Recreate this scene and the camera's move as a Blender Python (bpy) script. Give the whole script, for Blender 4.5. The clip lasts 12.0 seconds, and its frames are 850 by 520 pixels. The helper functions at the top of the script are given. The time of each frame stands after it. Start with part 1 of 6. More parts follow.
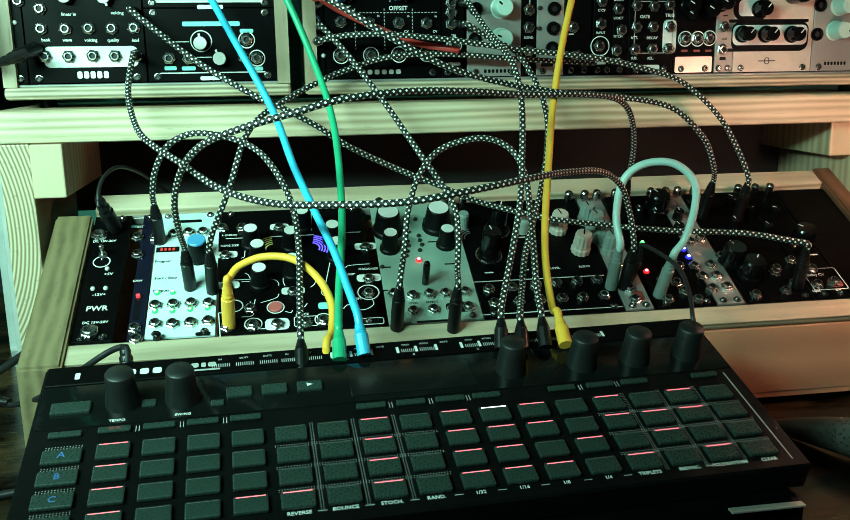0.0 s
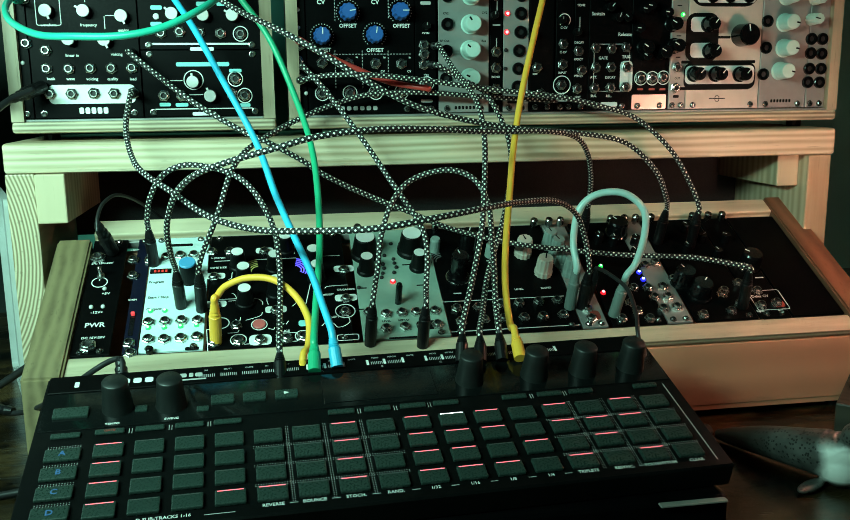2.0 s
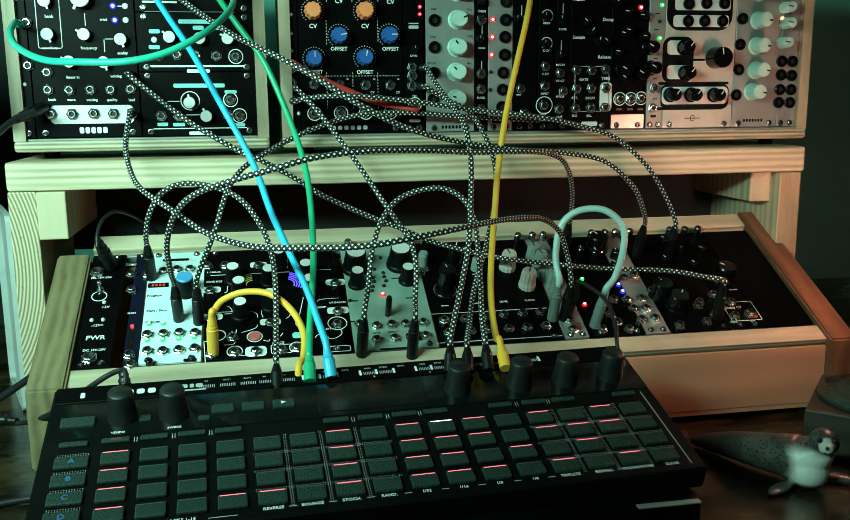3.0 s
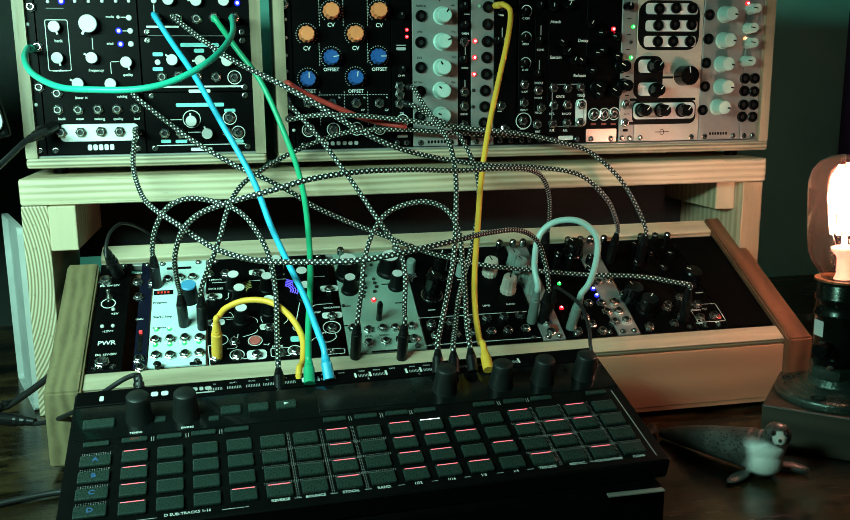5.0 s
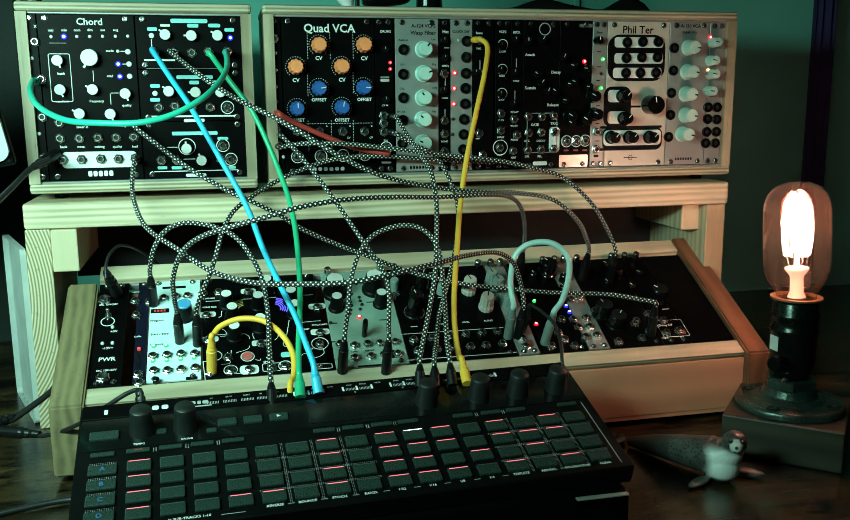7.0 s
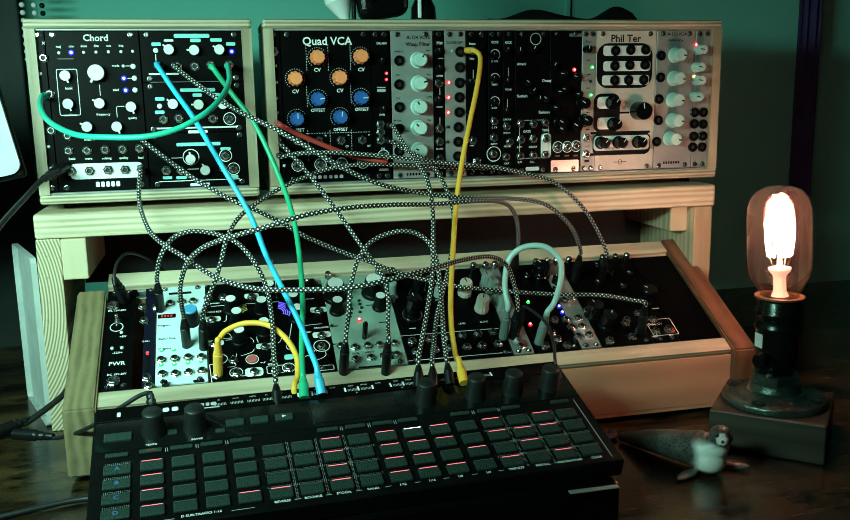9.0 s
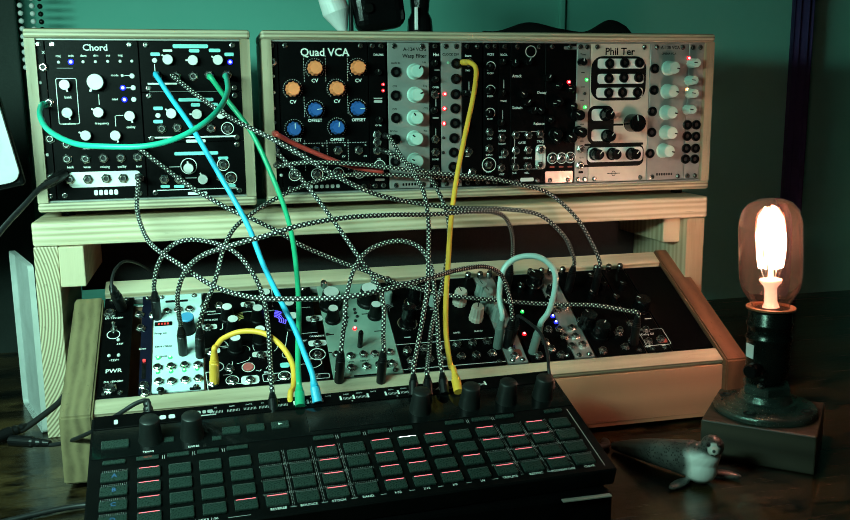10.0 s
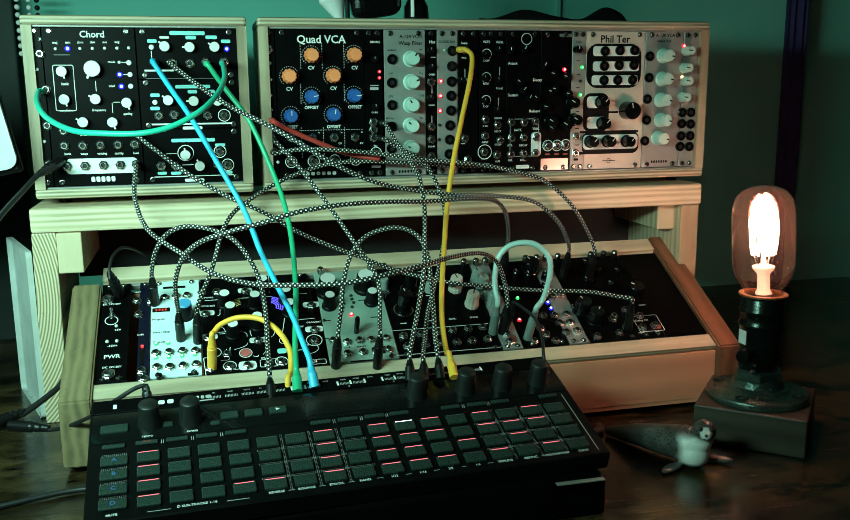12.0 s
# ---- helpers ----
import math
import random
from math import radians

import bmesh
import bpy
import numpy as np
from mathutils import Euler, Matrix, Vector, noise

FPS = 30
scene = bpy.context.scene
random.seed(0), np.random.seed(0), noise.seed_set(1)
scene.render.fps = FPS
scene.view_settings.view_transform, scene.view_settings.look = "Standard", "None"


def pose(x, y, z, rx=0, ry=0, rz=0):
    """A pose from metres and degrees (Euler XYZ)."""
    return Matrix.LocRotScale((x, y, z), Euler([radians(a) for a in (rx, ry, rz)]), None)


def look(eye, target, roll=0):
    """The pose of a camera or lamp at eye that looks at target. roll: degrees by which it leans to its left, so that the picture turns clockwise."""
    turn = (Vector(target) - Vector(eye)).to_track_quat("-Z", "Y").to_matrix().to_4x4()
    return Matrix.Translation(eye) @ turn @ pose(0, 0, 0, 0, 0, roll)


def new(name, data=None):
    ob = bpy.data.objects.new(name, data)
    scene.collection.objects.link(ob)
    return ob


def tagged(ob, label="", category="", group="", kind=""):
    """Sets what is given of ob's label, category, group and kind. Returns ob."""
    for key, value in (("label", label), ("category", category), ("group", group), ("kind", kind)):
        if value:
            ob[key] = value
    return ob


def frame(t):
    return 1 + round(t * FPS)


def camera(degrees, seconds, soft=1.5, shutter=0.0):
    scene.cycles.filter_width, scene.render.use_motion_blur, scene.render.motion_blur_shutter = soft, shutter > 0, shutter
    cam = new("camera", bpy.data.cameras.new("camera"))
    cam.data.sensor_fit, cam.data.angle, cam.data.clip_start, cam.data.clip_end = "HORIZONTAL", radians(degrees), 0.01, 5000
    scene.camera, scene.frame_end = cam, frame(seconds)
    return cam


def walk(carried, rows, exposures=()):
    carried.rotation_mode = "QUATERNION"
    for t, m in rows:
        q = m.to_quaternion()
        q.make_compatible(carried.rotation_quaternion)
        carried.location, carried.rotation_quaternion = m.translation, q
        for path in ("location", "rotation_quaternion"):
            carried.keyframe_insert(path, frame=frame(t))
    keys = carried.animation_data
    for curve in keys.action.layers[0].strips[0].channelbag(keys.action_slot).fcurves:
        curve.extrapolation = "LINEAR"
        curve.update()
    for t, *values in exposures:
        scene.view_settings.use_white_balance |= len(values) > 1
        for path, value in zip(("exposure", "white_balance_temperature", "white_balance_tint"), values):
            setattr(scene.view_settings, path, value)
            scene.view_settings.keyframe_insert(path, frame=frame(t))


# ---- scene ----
cam = camera(51.7, 12.0, 0.4)
PATH = [
    (0, (0.006, 0.011, 0.43), (0.316, 1.938, -0.007), -0.8),
    (0.5, (0.006, -0.002, 0.433), (0.291, 1.931, 0.008), -0.9),
    (1, (0.009, -0.014, 0.434), (0.275, 1.925, 0.026), -0.8),
    (1.5, (0.013, -0.026, 0.435), (0.296, 1.913, 0.039), -0.8),
    (2, (0.015, -0.04, 0.439), (0.335, 1.897, 0.055), -0.6),
    (2.5, (0.011, -0.052, 0.442), (0.355, 1.884, 0.075), -0.5),
    (3, (0.007, -0.064, 0.448), (0.365, 1.869, 0.083), -0.5),
    (3.5, (0.003, -0.076, 0.455), (0.364, 1.858, 0.093), -0.8),
    (5.5, (-0.009, -0.118, 0.477), (0.399, 1.8, 0.084), -0.3),
    (6, (-0.012, -0.129, 0.483), (0.403, 1.791, 0.107), -0.1),
    (6.5, (-0.013, -0.138, 0.486), (0.416, 1.781, 0.122), -0.1),
    (7, (-0.015, -0.148, 0.488), (0.424, 1.768, 0.121), -0.4),
    (9, (-0.021, -0.173, 0.498), (0.425, 1.741, 0.127), -1.0),
    (9.5, (-0.023, -0.177, 0.501), (0.43, 1.737, 0.142), -0.7),
    (10, (-0.024, -0.179, 0.501), (0.437, 1.734, 0.147), -0.6),
    (10.5, (-0.024, -0.182, 0.502), (0.444, 1.729, 0.142), -0.5),
    (11, (-0.025, -0.183, 0.503), (0.441, 1.726, 0.132), -0.4),
    (11.5, (-0.025, -0.183, 0.502), (0.439, 1.725, 0.125), -0.4),
    (12, (-0.026, -0.184, 0.502), (0.444, 1.721, 0.118), -0.5),
]
walk(cam, [(t, look(eye, target, roll)) for t, eye, target, roll in PATH], [(0, 0.0), (2.5, -0.2), (6, -0.2), (9.5, -0.16), (12, -0.18)])

# ---- light ----
world = bpy.data.worlds.new("world")
scene.world = world
world.use_nodes = True
world.node_tree.nodes["Background"].inputs[0].default_value = (0.25, 0.5, 0.42, 1)
world.node_tree.nodes["Background"].inputs[1].default_value = 0.01


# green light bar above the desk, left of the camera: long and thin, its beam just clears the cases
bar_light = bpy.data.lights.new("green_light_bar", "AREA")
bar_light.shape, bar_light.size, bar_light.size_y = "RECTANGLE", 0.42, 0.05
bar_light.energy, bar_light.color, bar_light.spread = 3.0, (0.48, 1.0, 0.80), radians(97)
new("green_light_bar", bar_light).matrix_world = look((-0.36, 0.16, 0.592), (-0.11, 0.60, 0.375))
bulb_light = bpy.data.lights.new("bulb_light", "POINT")
bulb_light.energy, bulb_light.color, bulb_light.shadow_soft_size = 1.0, (1.0, 0.33, 0.20), 0.014
new("bulb_light", bulb_light).location = (0.425, 0.455, 0.388)

# ---- materials ----
MATS = {}


def nodes_of(name):
    m = bpy.data.materials.new(name)
    m.use_nodes = True
    nt = m.node_tree
    return m, nt, nt.nodes["Principled BSDF"]


def link(nt, a, b):
    nt.links.new(a, b)


def mix_color(nt, fac, a, b):
    n = nt.nodes.new("ShaderNodeMix")
    n.data_type = "RGBA"
    if fac is not None:
        link(nt, fac, n.inputs[0])
    for i, c in ((6, a), (7, b)):
        if isinstance(c, tuple):
            n.inputs[i].default_value = (*c, 1)
        else:
            link(nt, c, n.inputs[i])
    return n.outputs[2]


def ramp(nt, fac, lo, hi):
    n = nt.nodes.new("ShaderNodeMapRange")
    n.inputs[1].default_value, n.inputs[2].default_value = lo, hi
    link(nt, fac, n.inputs[0])
    return n.outputs[0]


def coords(nt, scale=(1, 1, 1), turn=(0, 0, 0)):
    tc = nt.nodes.new("ShaderNodeTexCoord")
    mp = nt.nodes.new("ShaderNodeMapping")
    mp.inputs["Scale"].default_value = scale
    mp.inputs["Rotation"].default_value = turn
    link(nt, tc.outputs["Object"], mp.inputs["Vector"])
    return mp.outputs[0]


def noise_tex(nt, vec, scale, detail=4, rough=0.55):
    n = nt.nodes.new("ShaderNodeTexNoise")
    n.inputs["Scale"].default_value, n.inputs["Detail"].default_value, n.inputs["Roughness"].default_value = scale, detail, rough
    link(nt, vec, n.inputs["Vector"])
    return n.outputs[0]


def bump(nt, bsdf, height, strength, dist):
    n = nt.nodes.new("ShaderNodeBump")
    n.inputs["Strength"].default_value, n.inputs["Distance"].default_value = strength, dist
    link(nt, height, n.inputs["Height"])
    link(nt, n.outputs[0], bsdf.inputs["Normal"])


def plain(name, color, rough=0.5, metal=0.0, var=0.12, scale=180.0, relief=0.06, spec=0.5):
    """Paint, plastic or metal with slight blotches, dust and fine relief."""
    if name in MATS:
        return MATS[name]
    m, nt, b = nodes_of(name)
    vec = coords(nt)
    big, fine = noise_tex(nt, vec, scale * 0.22, 3), noise_tex(nt, vec, scale * 4, 4, 0.7)
    dark = tuple(c * (1 - var) for c in color)
    lite = tuple(min(1, c * (1 + var) + 0.0008) for c in color)
    link(nt, mix_color(nt, ramp(nt, big, 0.3, 0.7), dark, lite), b.inputs["Base Color"])
    link(nt, ramp_to(nt, fine, rough), b.inputs["Roughness"])
    b.inputs["Metallic"].default_value = metal
    b.inputs["Specular IOR Level"].default_value = spec
    if relief:
        bump(nt, b, fine, relief, 0.0004)
    MATS[name] = m
    return m


def ramp_to(nt, fac, rough):
    n = nt.nodes.new("ShaderNodeMapRange")
    n.inputs[1].default_value, n.inputs[2].default_value = 0.3, 0.7
    n.inputs[3].default_value, n.inputs[4].default_value = max(0.03, rough - 0.08), min(1, rough + 0.1)
    link(nt, fac, n.inputs[0])
    return n.outputs[0]


def wood(name, light, dark, axis=0, grain=26.0, rough=0.5, rings=False, warp=5.0, worn=False):
    """Wood whose grain runs along the axis 0 (x), 1 (y) or 2 (z) of the object."""
    m, nt, b = nodes_of(name)
    stretch = [grain, grain, grain]
    stretch[axis] = grain * 0.06
    vec = coords(nt, tuple(stretch))
    n1 = noise_tex(nt, vec, 1.6, 5, 0.6)
    n2 = noise_tex(nt, vec, 9.0, 4, 0.65)
    w = nt.nodes.new("ShaderNodeTexWave")
    w.wave_type = "RINGS" if rings else "BANDS"
    if rings:
        w.rings_direction = "XYZ"[axis]
    else:
        w.bands_direction = "XYZ"[(axis + 2) % 3]
    w.inputs["Scale"].default_value = 0.9 if not rings else 125.0
    w.inputs["Distortion"].default_value = warp if not rings else 0.8
    w.inputs["Detail"].default_value = 3
    if rings:
        tc = nt.nodes.new("ShaderNodeTexCoord")
        mp = nt.nodes.new("ShaderNodeMapping")
        mp.inputs["Location"].default_value = (0.245, 0.0, -0.231)
        mp.inputs["Scale"].default_value = (1.0, 0.02, 0.70)
        link(nt, tc.outputs["Object"], mp.inputs["Vector"])
        link(nt, mp.outputs[0], w.inputs["Vector"])
    else:
        link(nt, vec, w.inputs["Vector"])
    g = mix_color(nt, w.outputs[1], dark, light)
    g2 = g if rings else mix_color(nt, ramp(nt, n1, 0.42, 0.85), g, light)
    g3 = mix_color(nt, ramp(nt, n2, 0.62, 0.8), g2, tuple(c * 0.62 for c in dark))
    if worn:
        patches = noise_tex(nt, coords(nt, (9, 16, 9)), 1.7, 6, 0.7)
        g3 = mix_color(nt, ramp(nt, patches, 0.47, 0.60), g3, tuple(c * 0.35 for c in dark))
    link(nt, g3, b.inputs["Base Color"])
    link(nt, ramp_to(nt, n2, rough), b.inputs["Roughness"])
    bump(nt, b, n2, 0.25, 0.0006)
    MATS[name] = m
    return m


def glow(name, color, strength):
    if name in MATS:
        return MATS[name]
    m, nt, b = nodes_of(name)
    b.inputs["Base Color"].default_value = (*color, 1)
    b.inputs["Emission Color"].default_value = (*color, 1)
    b.inputs["Emission Strength"].default_value = strength
    MATS[name] = m
    return m


PINE = wood("pine_along_x", (0.68, 0.56, 0.40), (0.40, 0.30, 0.18), 0, grain=64)
PLY_EDGE = wood("plywood_edge", (0.58, 0.48, 0.34), (0.17, 0.125, 0.075), 0, grain=105, warp=1.6)
PINE_Z = wood("pine_along_z", (0.56, 0.44, 0.30), (0.36, 0.25, 0.15), 2, grain=40)
# olive pine of the left side board, darkened for the shade on it
SHADED_PINE_Y = wood("shaded_pine_along_y", (0.22, 0.165, 0.085), (0.12, 0.088, 0.045), 1, grain=44)
CASE_SIDE = wood("case_side_pine", (0.44, 0.35, 0.24), (0.24, 0.175, 0.105), 2, grain=60)
END_GRAIN = wood("pine_end_grain", (0.68, 0.57, 0.40), (0.24, 0.17, 0.10), 1, rings=True)
PLY = wood("plywood_face", (0.50, 0.25, 0.15), (0.42, 0.205, 0.12), 0, grain=14)
OAK_DARK = wood("dark_desk_wood", (0.070, 0.043, 0.017), (0.006, 0.004, 0.0022), 0, grain=21, rough=0.2, worn=True)
BLOCK_WOOD = wood("lamp_block_wood", (0.055, 0.046, 0.031), (0.028, 0.023, 0.015), 0, grain=20)
BLACK = plain("black_panel", (0.0014, 0.0014, 0.0016), 0.38, spec=0.045)
BLACK_PLASTIC = plain("black_plastic", (0.0026, 0.0030, 0.0030), 0.40, relief=0.1, spec=0.10)
SILVER = plain("silver_panel", (0.30, 0.30, 0.285), 0.42, 0.35)
WHITE_PANEL = plain("white_panel", (0.60, 0.78, 0.78), 0.45)
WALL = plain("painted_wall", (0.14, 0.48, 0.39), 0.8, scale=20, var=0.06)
# dark stand-in for the unseen walls and ceiling, so they bounce little light
LOW_BOUNCE_WALL = plain("low_bounce_wall", (0.05, 0.05, 0.05), 0.8, scale=20, var=0.06)
FLOOR_MAT = plain("dark_floor", (0.03, 0.024, 0.02), 0.7, scale=15)
WHITE = plain("white_plastic", (0.75, 0.75, 0.74), 0.4)


# ---- mesh helpers ----
def to_mesh(bm, material, name, smooth=False):
    me = bpy.data.meshes.new(name)
    bm.normal_update()
    for f in bm.faces:
        f.smooth = smooth
    bm.to_mesh(me)
    bm.free()
    for m in (material if isinstance(material, (list, tuple)) else [material]):
        me.materials.append(m)
    return me


def part(name, bm, material, parent=None, label="", smooth=False, m=None):
    ob = new(name, to_mesh(bm, material, name, smooth))
    if parent is not None:
        ob.parent = parent
    if m is not None:
        ob.matrix_basis = m
    if label:
        tagged(ob, label)
    return ob


def thing(name, label, category, m=None, group="", kind=""):
    ob = new(name)
    ob.empty_display_size = 0.02
    if m is not None:
        ob.matrix_basis = m
    return tagged(ob, label, category, group, kind)


def add_box(bm, lo, hi, bevel=0.0, segs=2):
    c = [(a + b) / 2 for a, b in zip(lo, hi)]
    s = [abs(b - a) for a, b in zip(lo, hi)]
    r = bmesh.ops.create_cube(bm, size=1.0, matrix=Matrix.Translation(c) @ Matrix.Diagonal((*s, 1)))
    if bevel:
        edges = list({e for v in r["verts"] for e in v.link_edges})
        bmesh.ops.bevel(bm, geom=edges, offset=bevel, segments=segs, affect="EDGES", profile=0.5)
    return bm


def box(lo, hi, bevel=0.0, segs=2):
    return add_box(bmesh.new(), lo, hi, bevel, segs)


def add_lathe(bm, profile, segs=24, m=Matrix()):
    """Turns (radius, height) pairs round z."""
    rings = []
    for r, z in profile:
        if r < 1e-7:
            rings.append([bm.verts.new(m @ Vector((0, 0, z)))])
        else:
            rings.append([bm.verts.new(m @ Vector((r * math.cos(2 * math.pi * i / segs), r * math.sin(2 * math.pi * i / segs), z))) for i in range(segs)])
    for a, b in zip(rings, rings[1:]):
        for i in range(segs):
            j = (i + 1) % segs
            q = [a[i % len(a)], a[j % len(a)], b[j % len(b)], b[i % len(b)]]
            q = [v for k, v in enumerate(q) if v not in q[:k]]
            if len(q) > 2:
                bm.faces.new(q)
    return bm


def lathe(profile, segs=24, m=Matrix()):
    return add_lathe(bmesh.new(), profile, segs, m)


def spline(points, n):
    """Catmull-Rom through the points, n samples a span."""
    p = [Vector(q) for q in points]
    p = [2 * p[0] - p[1]] + p + [2 * p[-1] - p[-2]]
    out = []
    for i in range(1, len(p) - 2):
        for k in range(n):
            t = k / n
            a, b, c, d = p[i - 1:i + 3]
            out.append(0.5 * ((2 * b) + (c - a) * t + (2 * a - 5 * b + 4 * c - d) * t * t + (3 * b - a - 3 * c + d) * t ** 3))
    out.append(p[-2])
    return out


def tube(path, radius, segs=10):
    """A round tube along the path, with rounded ends closed and a UV map that runs along it in metres."""
    bm = bmesh.new()
    uv = bm.loops.layers.uv.new("UVMap")
    up = Vector((0.3, 0.2, 1)).normalized()
    rings, lengths, total = [], [], 0.0
    for i, q in enumerate(path):
        d = (path[min(i + 1, len(path) - 1)] - path[max(i - 1, 0)]).normalized()
        side = d.cross(up)
        side = side.normalized() if side.length > 1e-4 else d.orthogonal().normalized()
        up = side.cross(d).normalized()
        if i:
            total += (q - path[i - 1]).length
        r = radius(i / (len(path) - 1)) if callable(radius) else radius
        rings.append([bm.verts.new(q + r * (math.cos(2 * math.pi * k / segs) * side + math.sin(2 * math.pi * k / segs) * up)) for k in range(segs)])
        lengths.append(total)
    for i in range(len(rings) - 1):
        for k in range(segs):
            j = (k + 1) % segs
            f = bm.faces.new((rings[i][k], rings[i][j], rings[i + 1][j], rings[i + 1][k]))
            for lp, u, v in zip(f.loops, (k, k + 1, k + 1, k), (lengths[i], lengths[i], lengths[i + 1], lengths[i + 1])):
                lp[uv].uv = (u / segs, v * 100)
    bm.faces.new(list(reversed(rings[0])))
    bm.faces.new(rings[-1])
    return bm


# ---- the place ----
DESK = 0.203
SLOPE = math.radians(28.7)
LOW = Matrix.Translation((0, 0.536, 0.271)) @ Matrix.Rotation(SLOPE, 4, "X")   # x along the case, y up its panels, z out of them
UP_Y = 0.637                                                                   # the plane of the upper panels
UP = Matrix.Translation((0, UP_Y, 0.424)) @ Matrix.Rotation(math.radians(90), 4, "X")

tagged(part("wall_back", box((-1.5, 1.0, -0.55), (1.6, 1.1, 2.2)), WALL), "pale painted wall behind the desk", "wall", kind="structure")
# the rest of the room is out of view and kept dark
tagged(part("wall_left", box((-1.6, -1.5, -0.55), (-1.5, 1.1, 2.2)), LOW_BOUNCE_WALL), "unseen side wall of the room, dark against bounce", "wall", kind="structure")
tagged(part("wall_right", box((1.6, -1.5, -0.55), (1.7, 1.1, 2.2)), LOW_BOUNCE_WALL), "unseen side wall of the room, dark against bounce", "wall", kind="structure")
tagged(part("wall_front", box((-1.6, -1.6, -0.55), (1.7, -1.5, 2.2)), LOW_BOUNCE_WALL), "unseen front wall of the room, dark against bounce", "wall", kind="structure")
tagged(part("ceiling", box((-1.6, -1.6, 2.2), (1.7, 1.1, 2.3)), LOW_BOUNCE_WALL), "unseen ceiling, dark against bounce", "ceiling", kind="structure")
tagged(part("floor", box((-1.6, -1.6, -0.65), (1.7, 1.1, -0.55)), FLOOR_MAT), "dark floor", "floor", kind="structure")

desk = thing("desk", "dark stained wooden desk with a worn glossy top", "desk")
part("desktop", box((-0.75, 0.29, DESK - 0.03), (0.95, 0.98, DESK), 0.003), OAK_DARK, desk)
for x in (-0.7, 0.87):
    for y in (0.34, 0.9):
        part("leg", box((x, y, -0.55), (x + 0.05, y + 0.05, DESK - 0.03), 0.004), OAK_DARK, desk)

# wooden stand over the lower case
stand = thing("wooden_stand", "pale pine shelf stand that bridges the lower case", "stand")
part("shelf", box((-0.176, 0.617, 0.3825), (0.465, 0.745, 0.404), 0.0025), PINE, stand)
left_post = box((-0.176, 0.6185, DESK), (-0.156, 0.745, 0.3822), 0.001)
for v in left_post.verts:
    lean = (0.3822 - v.co.z) / 0.179
    v.co.x -= 0.006 * lean
    v.co.y += 0.021 * lean if v.co.y < 0.7 else 0.0
part("post", left_post, [END_GRAIN], stand, "pine post with curved growth rings")
part("post", box((0.443, 0.6185, DESK), (0.463, 0.745, 0.3822), 0.001), [PINE_Z], stand)
# black sheet added only to keep the gap under the shelf dark
part("gap_dark_sheet", box((-0.1558, 0.733, 0.320), (0.4428, 0.739, 0.3822)), plain("gap_black", (0.006, 0.006, 0.006), 0.8), stand, "thin black sheet added to darken the gap under the shelf")
part("batten", box((-0.1555, 0.614, 0.347), (-0.135, 0.745, 0.3822), 0.001), [PINE_Z], stand)
part("batten", box((0.424, 0.632, 0.356), (0.4428, 0.745, 0.3822), 0.001), [PINE_Z], stand)


def case_frame(name, x0, x1, z0, z1, label):
    c = thing(name, label, "instrument case", group="upper cases")
    y0, y1, w, h = 0.632, 0.72, 0.0090, 0.0082
    part("top_board", box((x0, y0, z1 - h), (x1, y1, z1), 0.0025), PLY_EDGE, c)
    part("bottom_board", box((x0, y0, z0), (x1, y1, z0 + h), 0.0025), PLY_EDGE, c)
    part("side_board", box((x0 + 0.0004, y0 + 0.0006, z0 + h), (x0 + w, y1, z1 - h)), CASE_SIDE, c)
    part("side_board", box((x1 - w, y0 + 0.0006, z0 + h), (x1 - 0.0004, y1, z1 - h)), CASE_SIDE, c)
    part("back_board", box((x0 + w, y1 - 0.006, z0 + h), (x1 - w, y1 - 0.002, z1 - h)), BLACK, c)
    for z in (z0 + h, z1 - h - 0.0016):
        part("rail", box((x0 + w, UP_Y - 0.002, z), (x1 - w, UP_Y + 0.006, z + 0.0016), 0.0004, 1), SILVER, c, "aluminium mounting rail")
    for x in (x0 + 0.02, x1 - 0.02):
        part("foot", lathe([(0, 0), (0.006, 0), (0.006, 0.0062), (0, 0.0062)], 14, Matrix.Translation((x, y0 + 0.03, z0 - 0.0061))), BLACK_PLASTIC, c)
    return c


case_frame("small_case", -0.172, 0.0145, 0.410, 0.5655, "small pale pine synthesizer case, standing on the shelf")
case_frame("wide_case", 0.024, 0.474, 0.410, 0.5655, "wide pale pine synthesizer case, standing on the shelf")

# lower case with sloping panels
low_case = thing("sloping_case", "long low pine case with sloping synthesizer panels, standing on the desk", "instrument case")


def side_profile(x0, x1, end):
    bm = bmesh.new()
    f, b = LOW @ Vector((0, -0.022, 0.004)), LOW @ Vector((0, end, 0.004))
    pts = [(f.y - 0.001, DESK + 0.006), (f.y - 0.001, f.z), (b.y, b.z), (b.y, DESK + 0.006)]
    vs = [[bm.verts.new((x, y, z)) for y, z in pts] for x in (x0, x1)]
    bm.faces.new(vs[0]), bm.faces.new(list(reversed(vs[1])))
    for i in range(4):
        j = (i + 1) % 4
        bm.faces.new((vs[0][j], vs[0][i], vs[1][i], vs[1][j]))
    bmesh.ops.recalc_face_normals(bm, faces=bm.faces)
    bmesh.ops.bevel(bm, geom=list(bm.edges), offset=0.0015, segments=2, affect="EDGES")
    return bm


